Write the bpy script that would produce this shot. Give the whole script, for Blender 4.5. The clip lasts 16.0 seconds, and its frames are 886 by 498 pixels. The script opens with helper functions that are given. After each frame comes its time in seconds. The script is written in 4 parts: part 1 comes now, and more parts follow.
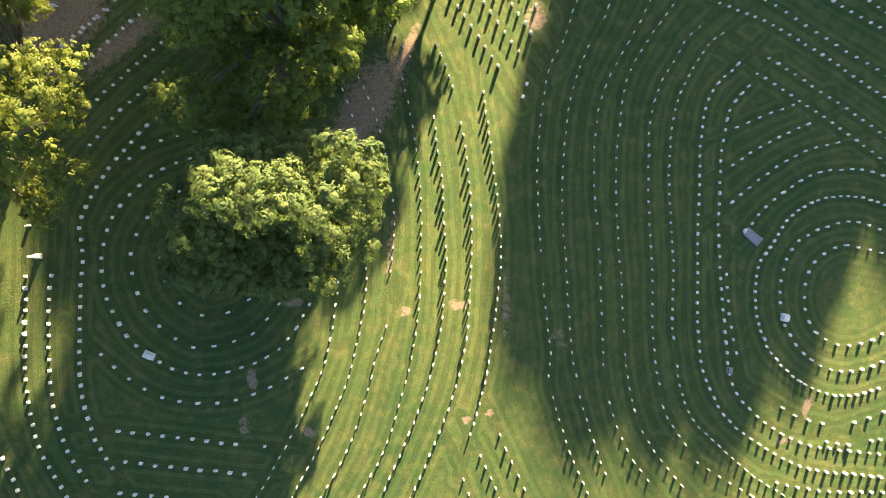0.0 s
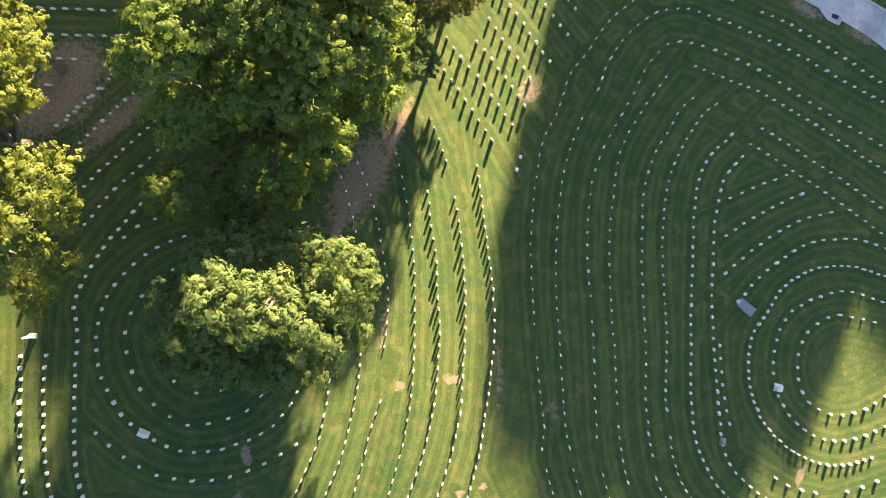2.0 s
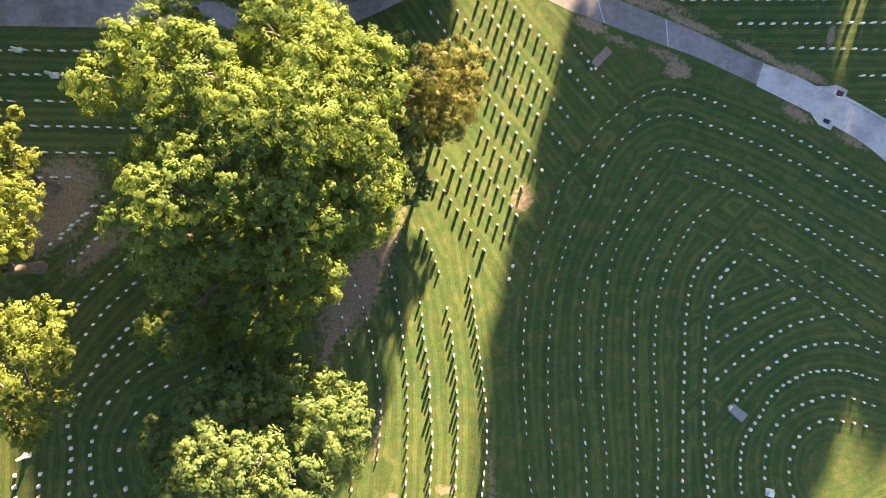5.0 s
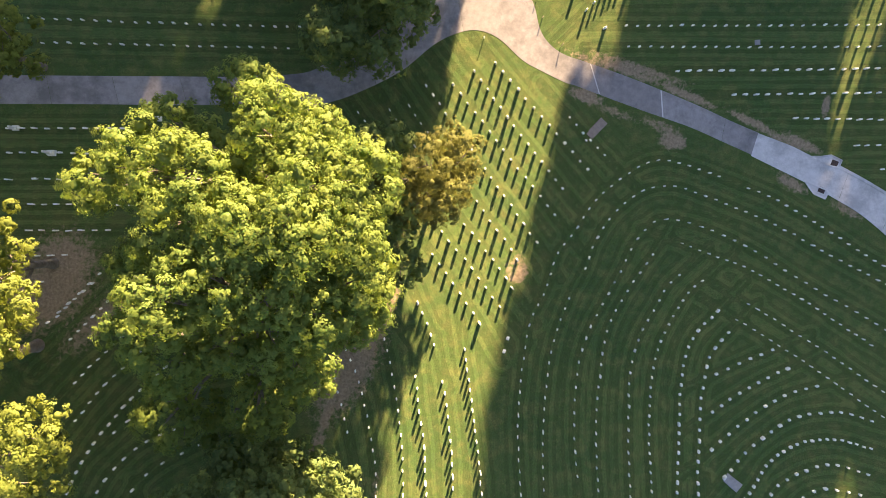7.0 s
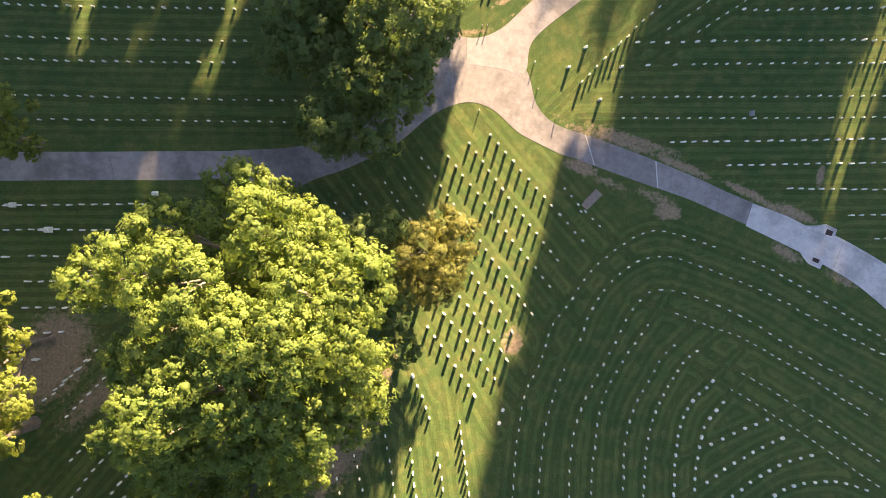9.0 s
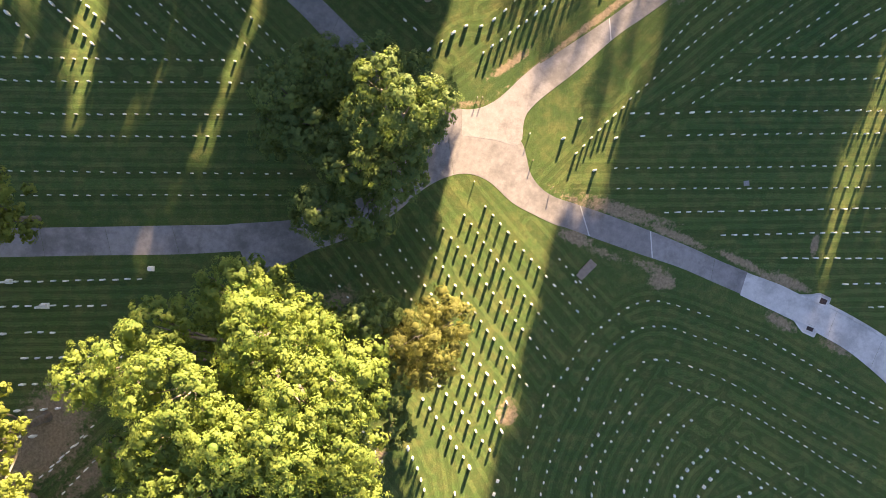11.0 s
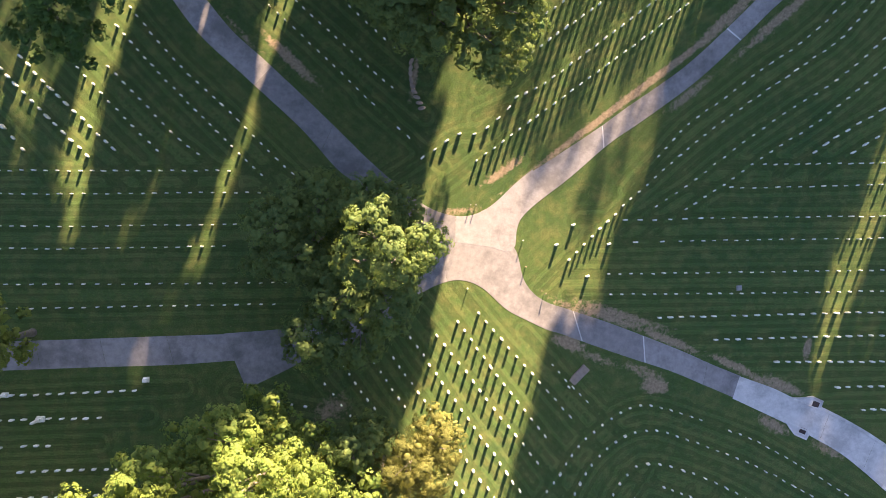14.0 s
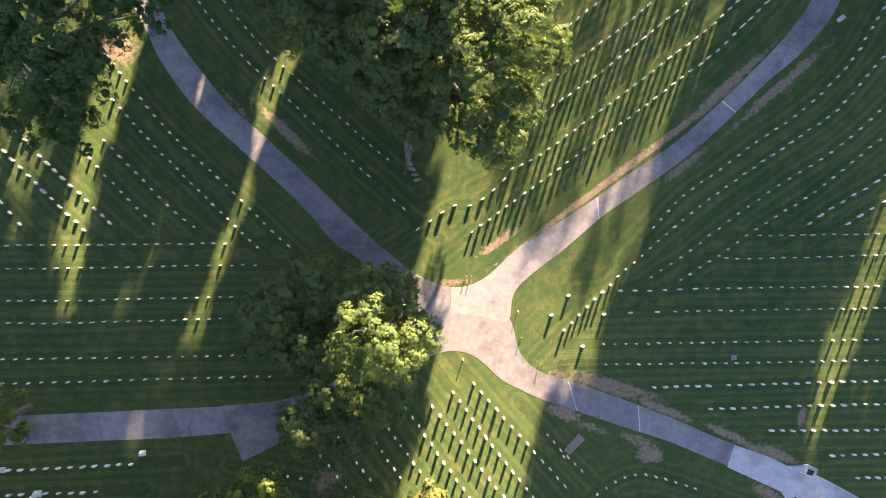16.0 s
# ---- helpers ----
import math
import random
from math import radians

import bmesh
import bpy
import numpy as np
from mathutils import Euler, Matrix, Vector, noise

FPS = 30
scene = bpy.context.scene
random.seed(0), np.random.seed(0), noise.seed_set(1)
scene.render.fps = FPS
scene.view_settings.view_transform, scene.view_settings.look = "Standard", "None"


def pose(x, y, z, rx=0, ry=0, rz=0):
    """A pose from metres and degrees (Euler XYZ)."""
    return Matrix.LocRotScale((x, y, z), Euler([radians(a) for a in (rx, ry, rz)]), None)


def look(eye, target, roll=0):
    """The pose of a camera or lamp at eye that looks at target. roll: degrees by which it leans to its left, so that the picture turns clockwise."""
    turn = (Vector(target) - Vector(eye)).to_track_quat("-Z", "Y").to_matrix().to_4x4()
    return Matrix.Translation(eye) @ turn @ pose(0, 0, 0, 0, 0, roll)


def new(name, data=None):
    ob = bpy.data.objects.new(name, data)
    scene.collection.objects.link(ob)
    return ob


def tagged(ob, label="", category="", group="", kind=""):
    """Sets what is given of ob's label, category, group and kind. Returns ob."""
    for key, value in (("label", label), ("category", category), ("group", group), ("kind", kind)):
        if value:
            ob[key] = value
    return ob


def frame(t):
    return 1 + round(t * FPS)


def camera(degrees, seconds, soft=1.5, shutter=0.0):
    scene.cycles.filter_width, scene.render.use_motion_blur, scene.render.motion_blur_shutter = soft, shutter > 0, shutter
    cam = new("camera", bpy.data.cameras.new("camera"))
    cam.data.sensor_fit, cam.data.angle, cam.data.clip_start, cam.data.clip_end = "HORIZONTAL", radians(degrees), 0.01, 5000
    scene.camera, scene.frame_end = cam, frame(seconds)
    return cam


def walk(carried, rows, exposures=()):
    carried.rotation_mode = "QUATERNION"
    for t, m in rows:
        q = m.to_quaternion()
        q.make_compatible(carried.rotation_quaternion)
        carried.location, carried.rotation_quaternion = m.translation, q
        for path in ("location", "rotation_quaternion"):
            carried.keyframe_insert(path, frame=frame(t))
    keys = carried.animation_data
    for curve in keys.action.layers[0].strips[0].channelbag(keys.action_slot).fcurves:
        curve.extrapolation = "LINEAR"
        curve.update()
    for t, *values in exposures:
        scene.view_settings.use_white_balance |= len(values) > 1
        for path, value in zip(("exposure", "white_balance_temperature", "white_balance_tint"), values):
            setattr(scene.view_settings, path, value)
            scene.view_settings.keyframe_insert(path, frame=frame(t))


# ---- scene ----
cam = camera(66.0, 16.0, soft=0.5)
METRES, EYE, TILT, LEAN, TURN = 78.0, 86.2, -91.52, 0.0, 0.0
ROWS = [
    (0, 0.0000, 0.0000, 0.0000, 0.000, -0.000, 0.000),
    (0.5, 0.0029, -0.0008, 0.0304, 0.012, 0.012, 0.020),
    (1, 0.0056, -0.0016, 0.0611, 0.012, 0.012, 0.010),
    (1.5, 0.0086, -0.0026, 0.0921, 0.023, -0.012, 0.000),
    (2, 0.0112, -0.0034, 0.1229, 0.047, -0.023, 0.010),
    (2.5, 0.0135, -0.0042, 0.1538, 0.047, -0.035, 0.020),
    (3, 0.0159, -0.0053, 0.1843, 0.070, -0.023, 0.020),
    (3.5, 0.0181, -0.0061, 0.2150, 0.070, -0.023, 0.030),
    (4, 0.0201, -0.0069, 0.2456, 0.070, -0.023, 0.030),
    (6.5, 0.0319, -0.0114, 0.4015, 0.152, -0.117, -0.000),
    (7, 0.0348, -0.0126, 0.4320, 0.199, -0.105, 0.010),
    (7.5, 0.0372, -0.0135, 0.4626, 0.223, -0.094, -0.000),
    (8, 0.0400, -0.0146, 0.4932, 0.269, -0.094, -0.010),
    (8.5, 0.0423, -0.0154, 0.5233, 0.269, -0.047, -0.020),
    (9, 0.0446, -0.0162, 0.5538, 0.281, -0.035, -0.020),
    (11.5, 0.0559, -0.0212, 0.7127, 0.328, -0.281, -0.020),
    (12, 0.0581, -0.0218, 0.7440, 0.340, -0.293, -0.020),
    (12.5, 0.0608, -0.0225, 0.7751, 0.375, -0.305, -0.010),
    (13, 0.0629, -0.0231, 0.8064, 0.387, -0.328, -0.020),
    (13.5, 0.0657, -0.0236, 0.8379, 0.434, -0.375, -0.020),
    (14, 0.0684, -0.0243, 0.8694, 0.480, -0.410, -0.020),
    (14.5, 0.0708, -0.0250, 0.9003, 0.504, -0.410, -0.020),
    (15, 0.0736, -0.0256, 0.9315, 0.539, -0.434, -0.030),
    (15.5, 0.0763, -0.0260, 0.9640, 0.562, -0.504, -0.030),
    (16, 0.0787, -0.0266, 0.9963, 0.586, -0.574, -0.020),
]
walk(cam, [(t, pose(0, 0, EYE, TILT, LEAN, TURN) @ pose(METRES * x, METRES * y, METRES * z, 90 + pitch, roll, yaw)) for t, x, y, z, yaw, pitch, roll in ROWS],
     [(0.0, 3.15, 6600, 14), (4.0, 3.26, 6650, 17), (6.5, 3.22, 7150, 19), (9.0, 3.18, 7050, 20), (12.5, 3.18, 6700, 21), (16.0, 3.3, 6350, 23)])

# ---- light ----
SUN_AZ, SUN_EL = radians(17.0), radians(12.0)   # azimuth from +y towards +x
world = bpy.data.worlds.new("sky")
scene.world = world
world.use_nodes = True
wn = world.node_tree
sky = wn.nodes.new("ShaderNodeTexSky")
sky.sky_type, sky.sun_disc = "NISHITA", False
sky.sun_elevation, sky.sun_rotation = SUN_EL, SUN_AZ
sky.ozone_density, sky.dust_density = 1.5, 0.8
blue = wn.nodes.new("ShaderNodeMix")
blue.data_type, blue.blend_type = "RGBA", "MULTIPLY"
blue.inputs["Factor"].default_value, blue.inputs["B"].default_value = 1.0, (0.92, 0.92, 1.00, 1)
wn.links.new(sky.outputs["Color"], blue.inputs["A"])
wn.links.new(blue.outputs["Result"], wn.nodes["Background"].inputs["Color"])
wn.nodes["Background"].inputs["Strength"].default_value = 0.0445
sun = new("sun", bpy.data.lights.new("sun", "SUN"))
sun.data.energy, sun.data.angle, sun.data.color = 5.0, radians(1.0), (1.0, 0.78, 0.47)
to_sun = Vector((math.sin(SUN_AZ) * math.cos(SUN_EL), math.cos(SUN_AZ) * math.cos(SUN_EL), math.sin(SUN_EL)))
sun.matrix_world = look(to_sun * 200, (0, 0, 0))


# ---- materials ----
def nodes_of(name):
    m = bpy.data.materials.new(name)
    m.use_nodes = True
    nt = m.node_tree
    return m, nt, nt.nodes["Principled BSDF"]


def add(nt, kind, **inputs):
    n = nt.nodes.new(kind)
    for key, value in inputs.items():
        n.inputs[key].default_value = value
    return n


def noise_at(nt, scale, detail=4.0, rough=0.6):
    co = nt.nodes.new("ShaderNodeNewGeometry")
    n = add(nt, "ShaderNodeTexNoise", Scale=scale, Detail=detail, Roughness=rough)
    nt.links.new(co.outputs["Position"], n.inputs["Vector"])
    return n.outputs["Fac"]


def ramp(nt, fac, stops):
    r = nt.nodes.new("ShaderNodeValToRGB")
    e = r.color_ramp.elements
    while len(e) < len(stops):
        e.new(0.5)
    for el, (p, c) in zip(e, stops):
        el.position, el.color = p, (*c, 1)
    nt.links.new(fac, r.inputs["Fac"])
    return r.outputs["Color"]


def mix(nt, fac, a, b, how="MIX"):
    n = nt.nodes.new("ShaderNodeMix")
    n.data_type, n.blend_type = "RGBA", how
    for sock, v in ((n.inputs["Factor"], fac), (n.inputs["A"], a), (n.inputs["B"], b)):
        if isinstance(v, bpy.types.NodeSocket):
            nt.links.new(v, sock)
        elif isinstance(v, tuple):
            sock.default_value = (*v, 1)
        else:
            sock.default_value = v
    return n.outputs["Result"]


def calc(nt, op, a, b=0.0, c=0.0):
    n = nt.nodes.new("ShaderNodeMath")
    n.operation = op
    for sock, v in zip(n.inputs, (a, b, c)):
        if isinstance(v, bpy.types.NodeSocket):
            nt.links.new(v, sock)
        else:
            sock.default_value = v
    return n.outputs["Value"]


def bump(nt, bsdf, height, strength, distance):
    b = add(nt, "ShaderNodeBump", Strength=strength, Distance=distance)
    nt.links.new(height, b.inputs["Height"])
    nt.links.new(b.outputs["Normal"], bsdf.inputs["Normal"])


def grass_material():
    m, nt, p = nodes_of("mown_grass")
    row = nt.nodes.new("ShaderNodeAttribute")
    row.attribute_name = "row_distance"
    bare = nt.nodes.new("ShaderNodeAttribute")
    bare.attribute_name = "bare"
    big, mid, fine = noise_at(nt, 0.05, 3), noise_at(nt, 0.55, 5, 0.65), noise_at(nt, 7.0, 4, 0.7)
    blade = noise_at(nt, 17.0, 3, 0.75)
    base = ramp(nt, big, [(0.32, (0.042, 0.082, 0.028)), (0.68, (0.086, 0.116, 0.035))])
    base = mix(nt, ramp(nt, noise_at(nt, 1.7, 4, 0.75), [(0.4, (0, 0, 0)), (0.72, (0.75, 0.75, 0.75))]), base, (0.052, 0.098, 0.020))
    # olive mottling of the turf, strengthened to paint in faint sun dapples
    base = mix(nt, ramp(nt, mid, [(0.44, (0, 0, 0)), (0.72, (0.72, 0.72, 0.72))]), base, (0.138, 0.138, 0.047))
    # mowing passes run parallel to the rows
    wobble = calc(nt, "MULTIPLY_ADD", mid, 0.7, row.outputs["Fac"])
    stripe = calc(nt, "SINE", calc(nt, "MULTIPLY", wobble, 5.6))
    thin = calc(nt, "SINE", calc(nt, "MULTIPLY", wobble, 17.0))
    both = calc(nt, "MULTIPLY_ADD", thin, 0.4, stripe)
    # wheel and blade lines, broken up along their length
    line = calc(nt, "SINE", calc(nt, "MULTIPLY_ADD", row.outputs["Fac"], 33.0, calc(nt, "MULTIPLY", noise_at(nt, 0.9, 3), 5.0)))
    both = calc(nt, "MULTIPLY_ADD", calc(nt, "MULTIPLY", line, noise_at(nt, 0.4, 3)), 0.8, both)
    near = nt.nodes.new("ShaderNodeMapRange")
    near.inputs["From Min"].default_value, near.inputs["From Max"].default_value = 1.3, 2.4
    near.inputs["To Min"].default_value, near.inputs["To Max"].default_value = 0.17, 0.05
    nt.links.new(row.outputs["Fac"], near.inputs["Value"])
    tone = calc(nt, "MULTIPLY_ADD", both, near.outputs["Result"], 1.0)
    tone = calc(nt, "MULTIPLY", tone, calc(nt, "MULTIPLY_ADD", fine, 1.5, 0.25))
    tone = calc(nt, "MULTIPLY", tone, calc(nt, "MULTIPLY_ADD", blade, 1.0, 0.5))
    grey = nt.nodes.new("ShaderNodeCombineColor")
    for s in grey.inputs:
        nt.links.new(tone, s)
    base = mix(nt, 1.0, base, grey.outputs["Color"], "MULTIPLY")
    soil = ramp(nt, noise_at(nt, 3.0, 5, 0.7), [(0.3, (0.19, 0.135, 0.09)), (0.7, (0.40, 0.295, 0.20))])
    edge = calc(nt, "MULTIPLY_ADD", calc(nt, "SUBTRACT", noise_at(nt, 1.6, 5, 0.75), 0.5), 1.7, bare.outputs["Fac"])
    edge = ramp(nt, edge, [(0.28, (0, 0, 0)), (0.62, (0.9, 0.9, 0.9))])
    nt.links.new(mix(nt, edge, base, soil), p.inputs["Base Color"])
    p.inputs["Roughness"].default_value = 0.9
    p.inputs["Specular IOR Level"].default_value = 0.15
    bump(nt, p, calc(nt, "MULTIPLY_ADD", blade, 0.6, calc(nt, "ADD", fine, calc(nt, "MULTIPLY", stripe, 0.08))), 0.5, 0.12)
    return m


def plain(name, dark, light, scale, rough, bumpy=0.3, depth=0.01, metal=0.0, per_object=0.0):
    m, nt, p = nodes_of(name)
    a, b = noise_at(nt, scale, 5, 0.65), noise_at(nt, scale * 9, 3, 0.7)
    col = ramp(nt, calc(nt, "MULTIPLY_ADD", b, 0.35, calc(nt, "MULTIPLY", a, 0.65)), [(0.32, dark), (0.68, light)])
    if per_object:
        info = nt.nodes.new("ShaderNodeObjectInfo")
        k = calc(nt, "MULTIPLY_ADD", info.outputs["Random"], per_object, 1 - per_object / 2)
        grey = nt.nodes.new("ShaderNodeCombineColor")
        for s in grey.inputs:
            nt.links.new(k, s)
        col = mix(nt, 1.0, col, grey.outputs["Color"], "MULTIPLY")
    nt.links.new(col, p.inputs["Base Color"])
    p.inputs["Roughness"].default_value, p.inputs["Metallic"].default_value = rough, metal
    bump(nt, p, b, bumpy, depth)
    return m


def concrete_material(name, dark, light):
    """Broom-finished concrete with broad stains, fine grit and a tone of its own for each slab."""
    m, nt, p = nodes_of(name)
    stain, cloud, grit = noise_at(nt, 0.22, 6, 0.7), noise_at(nt, 1.3, 5, 0.7), noise_at(nt, 22.0, 3, 0.7)
    col = ramp(nt, calc(nt, "MULTIPLY_ADD", grit, 0.25, calc(nt, "MULTIPLY", cloud, 0.75)), [(0.3, dark), (0.7, light)])
    col = mix(nt, ramp(nt, stain, [(0.46, (0, 0, 0)), (0.62, (0.7, 0.7, 0.7))]), col, tuple(v * 0.62 for v in dark))
    info = nt.nodes.new("ShaderNodeObjectInfo")
    k = calc(nt, "MULTIPLY_ADD", info.outputs["Random"], 0.28, 0.86)
    grey = nt.nodes.new("ShaderNodeCombineColor")
    for s in grey.inputs:
        nt.links.new(k, s)
    nt.links.new(mix(nt, 1.0, col, grey.outputs["Color"], "MULTIPLY"), p.inputs["Base Color"])
    p.inputs["Roughness"].default_value = 0.85
    bump(nt, p, grit, 0.25, 0.01)
    return m


def leaf_material(name, dark, light, through_leaf):
    m, nt, p = nodes_of(name)
    geo = nt.nodes.new("ShaderNodeNewGeometry")
    col = mix(nt, geo.outputs["Random Per Island"], dark, light)
    col = mix(nt, ramp(nt, noise_at(nt, 0.35, 3), [(0.35, (0, 0, 0)), (0.7, (0.6, 0.6, 0.6))]), col, tuple(v * 1.2 for v in light))
    nt.links.new(col, p.inputs["Base Color"])
    p.inputs["Roughness"].default_value = 0.55
    p.inputs["Specular IOR Level"].default_value = 0.12
    tr = nt.nodes.new("ShaderNodeBsdfTranslucent")
    nt.links.new(mix(nt, 1.0, col, through_leaf, "MULTIPLY"), tr.inputs["Color"])
    ms = add(nt, "ShaderNodeMixShader", Fac=0.45)
    nt.links.new(p.outputs["BSDF"], ms.inputs[1])
    nt.links.new(tr.outputs["BSDF"], ms.inputs[2])
    nt.links.new(ms.outputs["Shader"], nt.nodes["Material Output"].inputs["Surface"])
    return m


GRASS = grass_material()
CONCRETE = concrete_material("road_concrete", (0.190, 0.174, 0.172), (0.325, 0.297, 0.292))
PALE_CONCRETE = concrete_material("new_concrete", (0.49, 0.465, 0.455), (0.65, 0.615, 0.60))
MARBLE = plain("white_marble", (0.74, 0.72, 0.66), (0.88, 0.865, 0.81), 2.5, 0.55, 0.15, 0.004)
GREYSTONE = plain("grey_granite", (0.20, 0.19, 0.185), (0.36, 0.34, 0.33), 2.0, 0.7, 0.3, 0.01)
BROWNSTONE = plain("brown_stone", (0.20, 0.15, 0.12), (0.34, 0.27, 0.22), 2.0, 0.8, 0.4, 0.01)
RUST = plain("rusty_iron", (0.035, 0.02, 0.016), (0.10, 0.055, 0.045), 6.0, 0.7, 0.4, 0.005)
PIT_SHADE = plain("pit_shade", (0.02, 0.02, 0.02), (0.05, 0.05, 0.05), 6.0, 0.5, 0.2, 0.002, metal=0.6)
WOODPOST = plain("weathered_wood", (0.16, 0.12, 0.08), (0.36, 0.29, 0.20), 5.0, 0.85, 0.4, 0.005)
BARK = plain("pale_bark", (0.08, 0.065, 0.05), (0.26, 0.225, 0.185), 1.6, 0.9, 0.8, 0.06)
LEAF_COTTON = leaf_material("cottonwood_leaf", (0.108, 0.195, 0.050), (0.215, 0.258, 0.060), (1.0, 1.0, 0.55))
LEAF_GREEN = leaf_material("green_leaf", (0.084, 0.158, 0.058), (0.178, 0.220, 0.070), (1.0, 1.0, 0.6))
LEAF_DARK = leaf_material("dark_leaf", (0.056, 0.122, 0.040), (0.105, 0.175, 0.048), (1.0, 1.0, 0.6))
LEAF_OLIVE = leaf_material("olive_leaf", (0.128, 0.140, 0.040), (0.200, 0.200, 0.062), (1.0, 0.98, 0.6))
LEAF_LIME = leaf_material("lime_leaf", (0.130, 0.185, 0.036), (0.225, 0.255, 0.060), (1.0, 1.0, 0.55))


# ---- ground ----
GROUND = [-3.67, -6.63, -6.18, 1.71, 3.65, 1.34, -2.76, 3.05, 5.6, 3.93]


def ground_z(x, y):
    u, v = np.tanh(np.asarray(x) / 60), np.tanh((np.asarray(y) - 30) / 70)
    return sum(c * f for c, f in zip(GROUND, (1, u, v, u * u, u * v, v * v, u ** 3, u * u * v, u * v * v, v ** 3)))


def gz(x, y):
    return float(ground_z(x, y))


def spline(points, n):
    """n places evenly along a smooth curve through the points."""
    p = [Vector(q) for q in points]
    p = [2 * p[0] - p[1]] + p + [2 * p[-1] - p[-2]]
    fine = []
    for i in range(1, len(p) - 2):
        a, b, c, d = p[i - 1:i + 3]
        for k in range(24):
            t = k / 24
            fine.append(0.5 * ((2 * b) + (c - a) * t + (2 * a - 5 * b + 4 * c - d) * t * t + (3 * b - a - 3 * c + d) * t ** 3))
    fine.append(p[-2])
    f = np.array([tuple(q) for q in fine])
    s = np.concatenate(([0], np.cumsum(np.linalg.norm(np.diff(f, axis=0), axis=1))))
    return np.array([np.interp(np.linspace(0, s[-1], n), s, f[:, k]) for k in range(f.shape[1])]).T


STONES = []   # x, y, turn, size name
LINES = []    # samples of the row lines, for the mowing pattern


def row(points, n, size="small", gap=()):
    """A line of n headstones along a smooth curve; gap: shares of the line left empty."""
    rng = random.Random(int(points[0][0] * 10) * 7 + n)
    at = spline(points, max(n, 2))
    line = spline(points, max(n * 5, 8))
    out = np.arange(1, 13)[:, None] * 0.5
    a, b = line[0] - line[1], line[-1] - line[-2]
    LINES.append(np.concatenate((line[0] + out * a / np.linalg.norm(a), line, line[-1] + out * b / np.linalg.norm(b))))
    for i, (x, y) in enumerate(at):
        share = i / max(n - 1, 1)
        if any(a <= share <= b for a, b in gap):
            continue
        d = at[min(i + 1, len(at) - 1)] - at[max(i - 1, 0)]
        STONES.append((x + rng.uniform(-0.06, 0.06), y + rng.uniform(-0.06, 0.06), math.atan2(d[1], d[0]) + rng.uniform(-0.1, 0.1), size, rng.uniform(0.86, 1.12) * (1.3 if rng.random() < 0.16 else 1.0)))


# the curved field of long arcs
row([(18.9, -34.1), (17.2, -30.5), (16.1, -27.7), (14.6, -22.7), (13.7, -19.7), (13.9, -15.8), (13.4, -10.8), (12.9, -5.3), (12.4, 2.7), (12.3, 9.1), (13.0, 16.1), (14.0, 21.5), (16.0, 25.3), (17.7, 30.3)] + [(20.2, 33.6), (23.0, 37.6), (27.6, 41.4), (31.3, 43.1), (34.2, 42.9), (38.5, 41.6), (43.0, 40.0), (47.9, 38.0), (52.3, 35.6), (55.9, 33.5), (59.5, 31.2), (65.1, 27.9)], 84, gap=((0.11, 0.13), (0.24, 0.262), (0.78, 0.8)))
row([(21.2, -31.7), (19.8, -27.9), (18.5, -24.0), (17.6, -20.6), (16.7, -15.3), (16.3, -9.5), (16.0, -4.5), (15.6, 2.1), (15.7, 8.1), (16.3, 14.4), (17.2, 18.9), (19.2, 24.3), (21.7, 28.9)] + [(22.8, 31.9), (25.4, 35.7), (29.3, 38.8), (33.4, 39.7), (37.6, 38.6), (41.8, 37.0), (46.7, 35.0), (50.9, 33.0), (54.3, 31.1), (58.6, 28.9), (64.3, 26.0)], 76, gap=((0.1, 0.115), (0.52, 0.54)))
row([(27.0, -32.9), (24.4, -29.2), (22.4, -24.6), (21.3, -20.2), (20.8, -14.3), (20.6, -7.2), (20.4, -1.6), (19.9, 5.1), (20.0, 11.1), (20.6, 16.0), (21.8, 19.8), (23.8, 23.6), (27.0, 29.1)] + [(28.3, 31.8), (31.2, 34.8), (33.4, 35.1), (37.8, 34.1), (41.8, 32.5), (45.6, 30.6), (49.8, 28.0), (54.5, 25.2), (59.4, 22.5), (64.2, 19.7)], 66, gap=((0.12, 0.14), (0.3, 0.32)))
row([(31.7, -33.7), (28.7, -30.2), (26.1, -26.1), (24.6, -21.3), (23.8, -15.2), (23.5, -7.3), (23.1, -2.3), (22.8, 4.4), (23.0, 10.4), (23.7, 16.4), (24.5, 20.2), (26.5, 24.1), (28.9, 27.6), (30.9, 30.3)], 46, gap=((0.14, 0.16), (0.3, 0.32)))
row([(32.1, -28.3), (29.5, -24.4), (28.8, -21.9), (27.9, -16.3), (27.6, -11.3), (27.7, -6.3), (27.4, -0.8), (27.2, 5.9), (27.5, 13.5), (28.2, 17.3), (29.3, 20.0), (31.2, 23.1), (32.8, 25.8), (34.6, 27.5)], 40, gap=((0.12, 0.15),))
row([(46.9, -36.2), (42.6, -33.5), (39.1, -30.8), (36.2, -28.1), (33.3, -25.2), (31.7, -21.8), (30.9, -17.6), (30.3, -11.7), (30.6, -4.9), (30.3, 0.7), (30.1, 8.2), (30.7, 14.3), (31.7, 18.1), (33.5, 21.6), (35.9, 25.1), (37.8, 26.7)], 58, gap=((0.36, 0.39),))
row([(62.3, -33.8), (55.8, -33.1), (50.1, -32.3), (45.8, -30.7), (41.5, -28.0), (38.3, -25.5), (35.9, -21.9), (34.4, -17.7), (33.9, -13.1), (33.9, -7.4), (34.0, -0.8), (34.3, 6.0), (34.6, 12.0), (35.4, 16.6), (36.9, 19.7), (38.7, 21.3), (40.0, 22.6)], 60, "block")
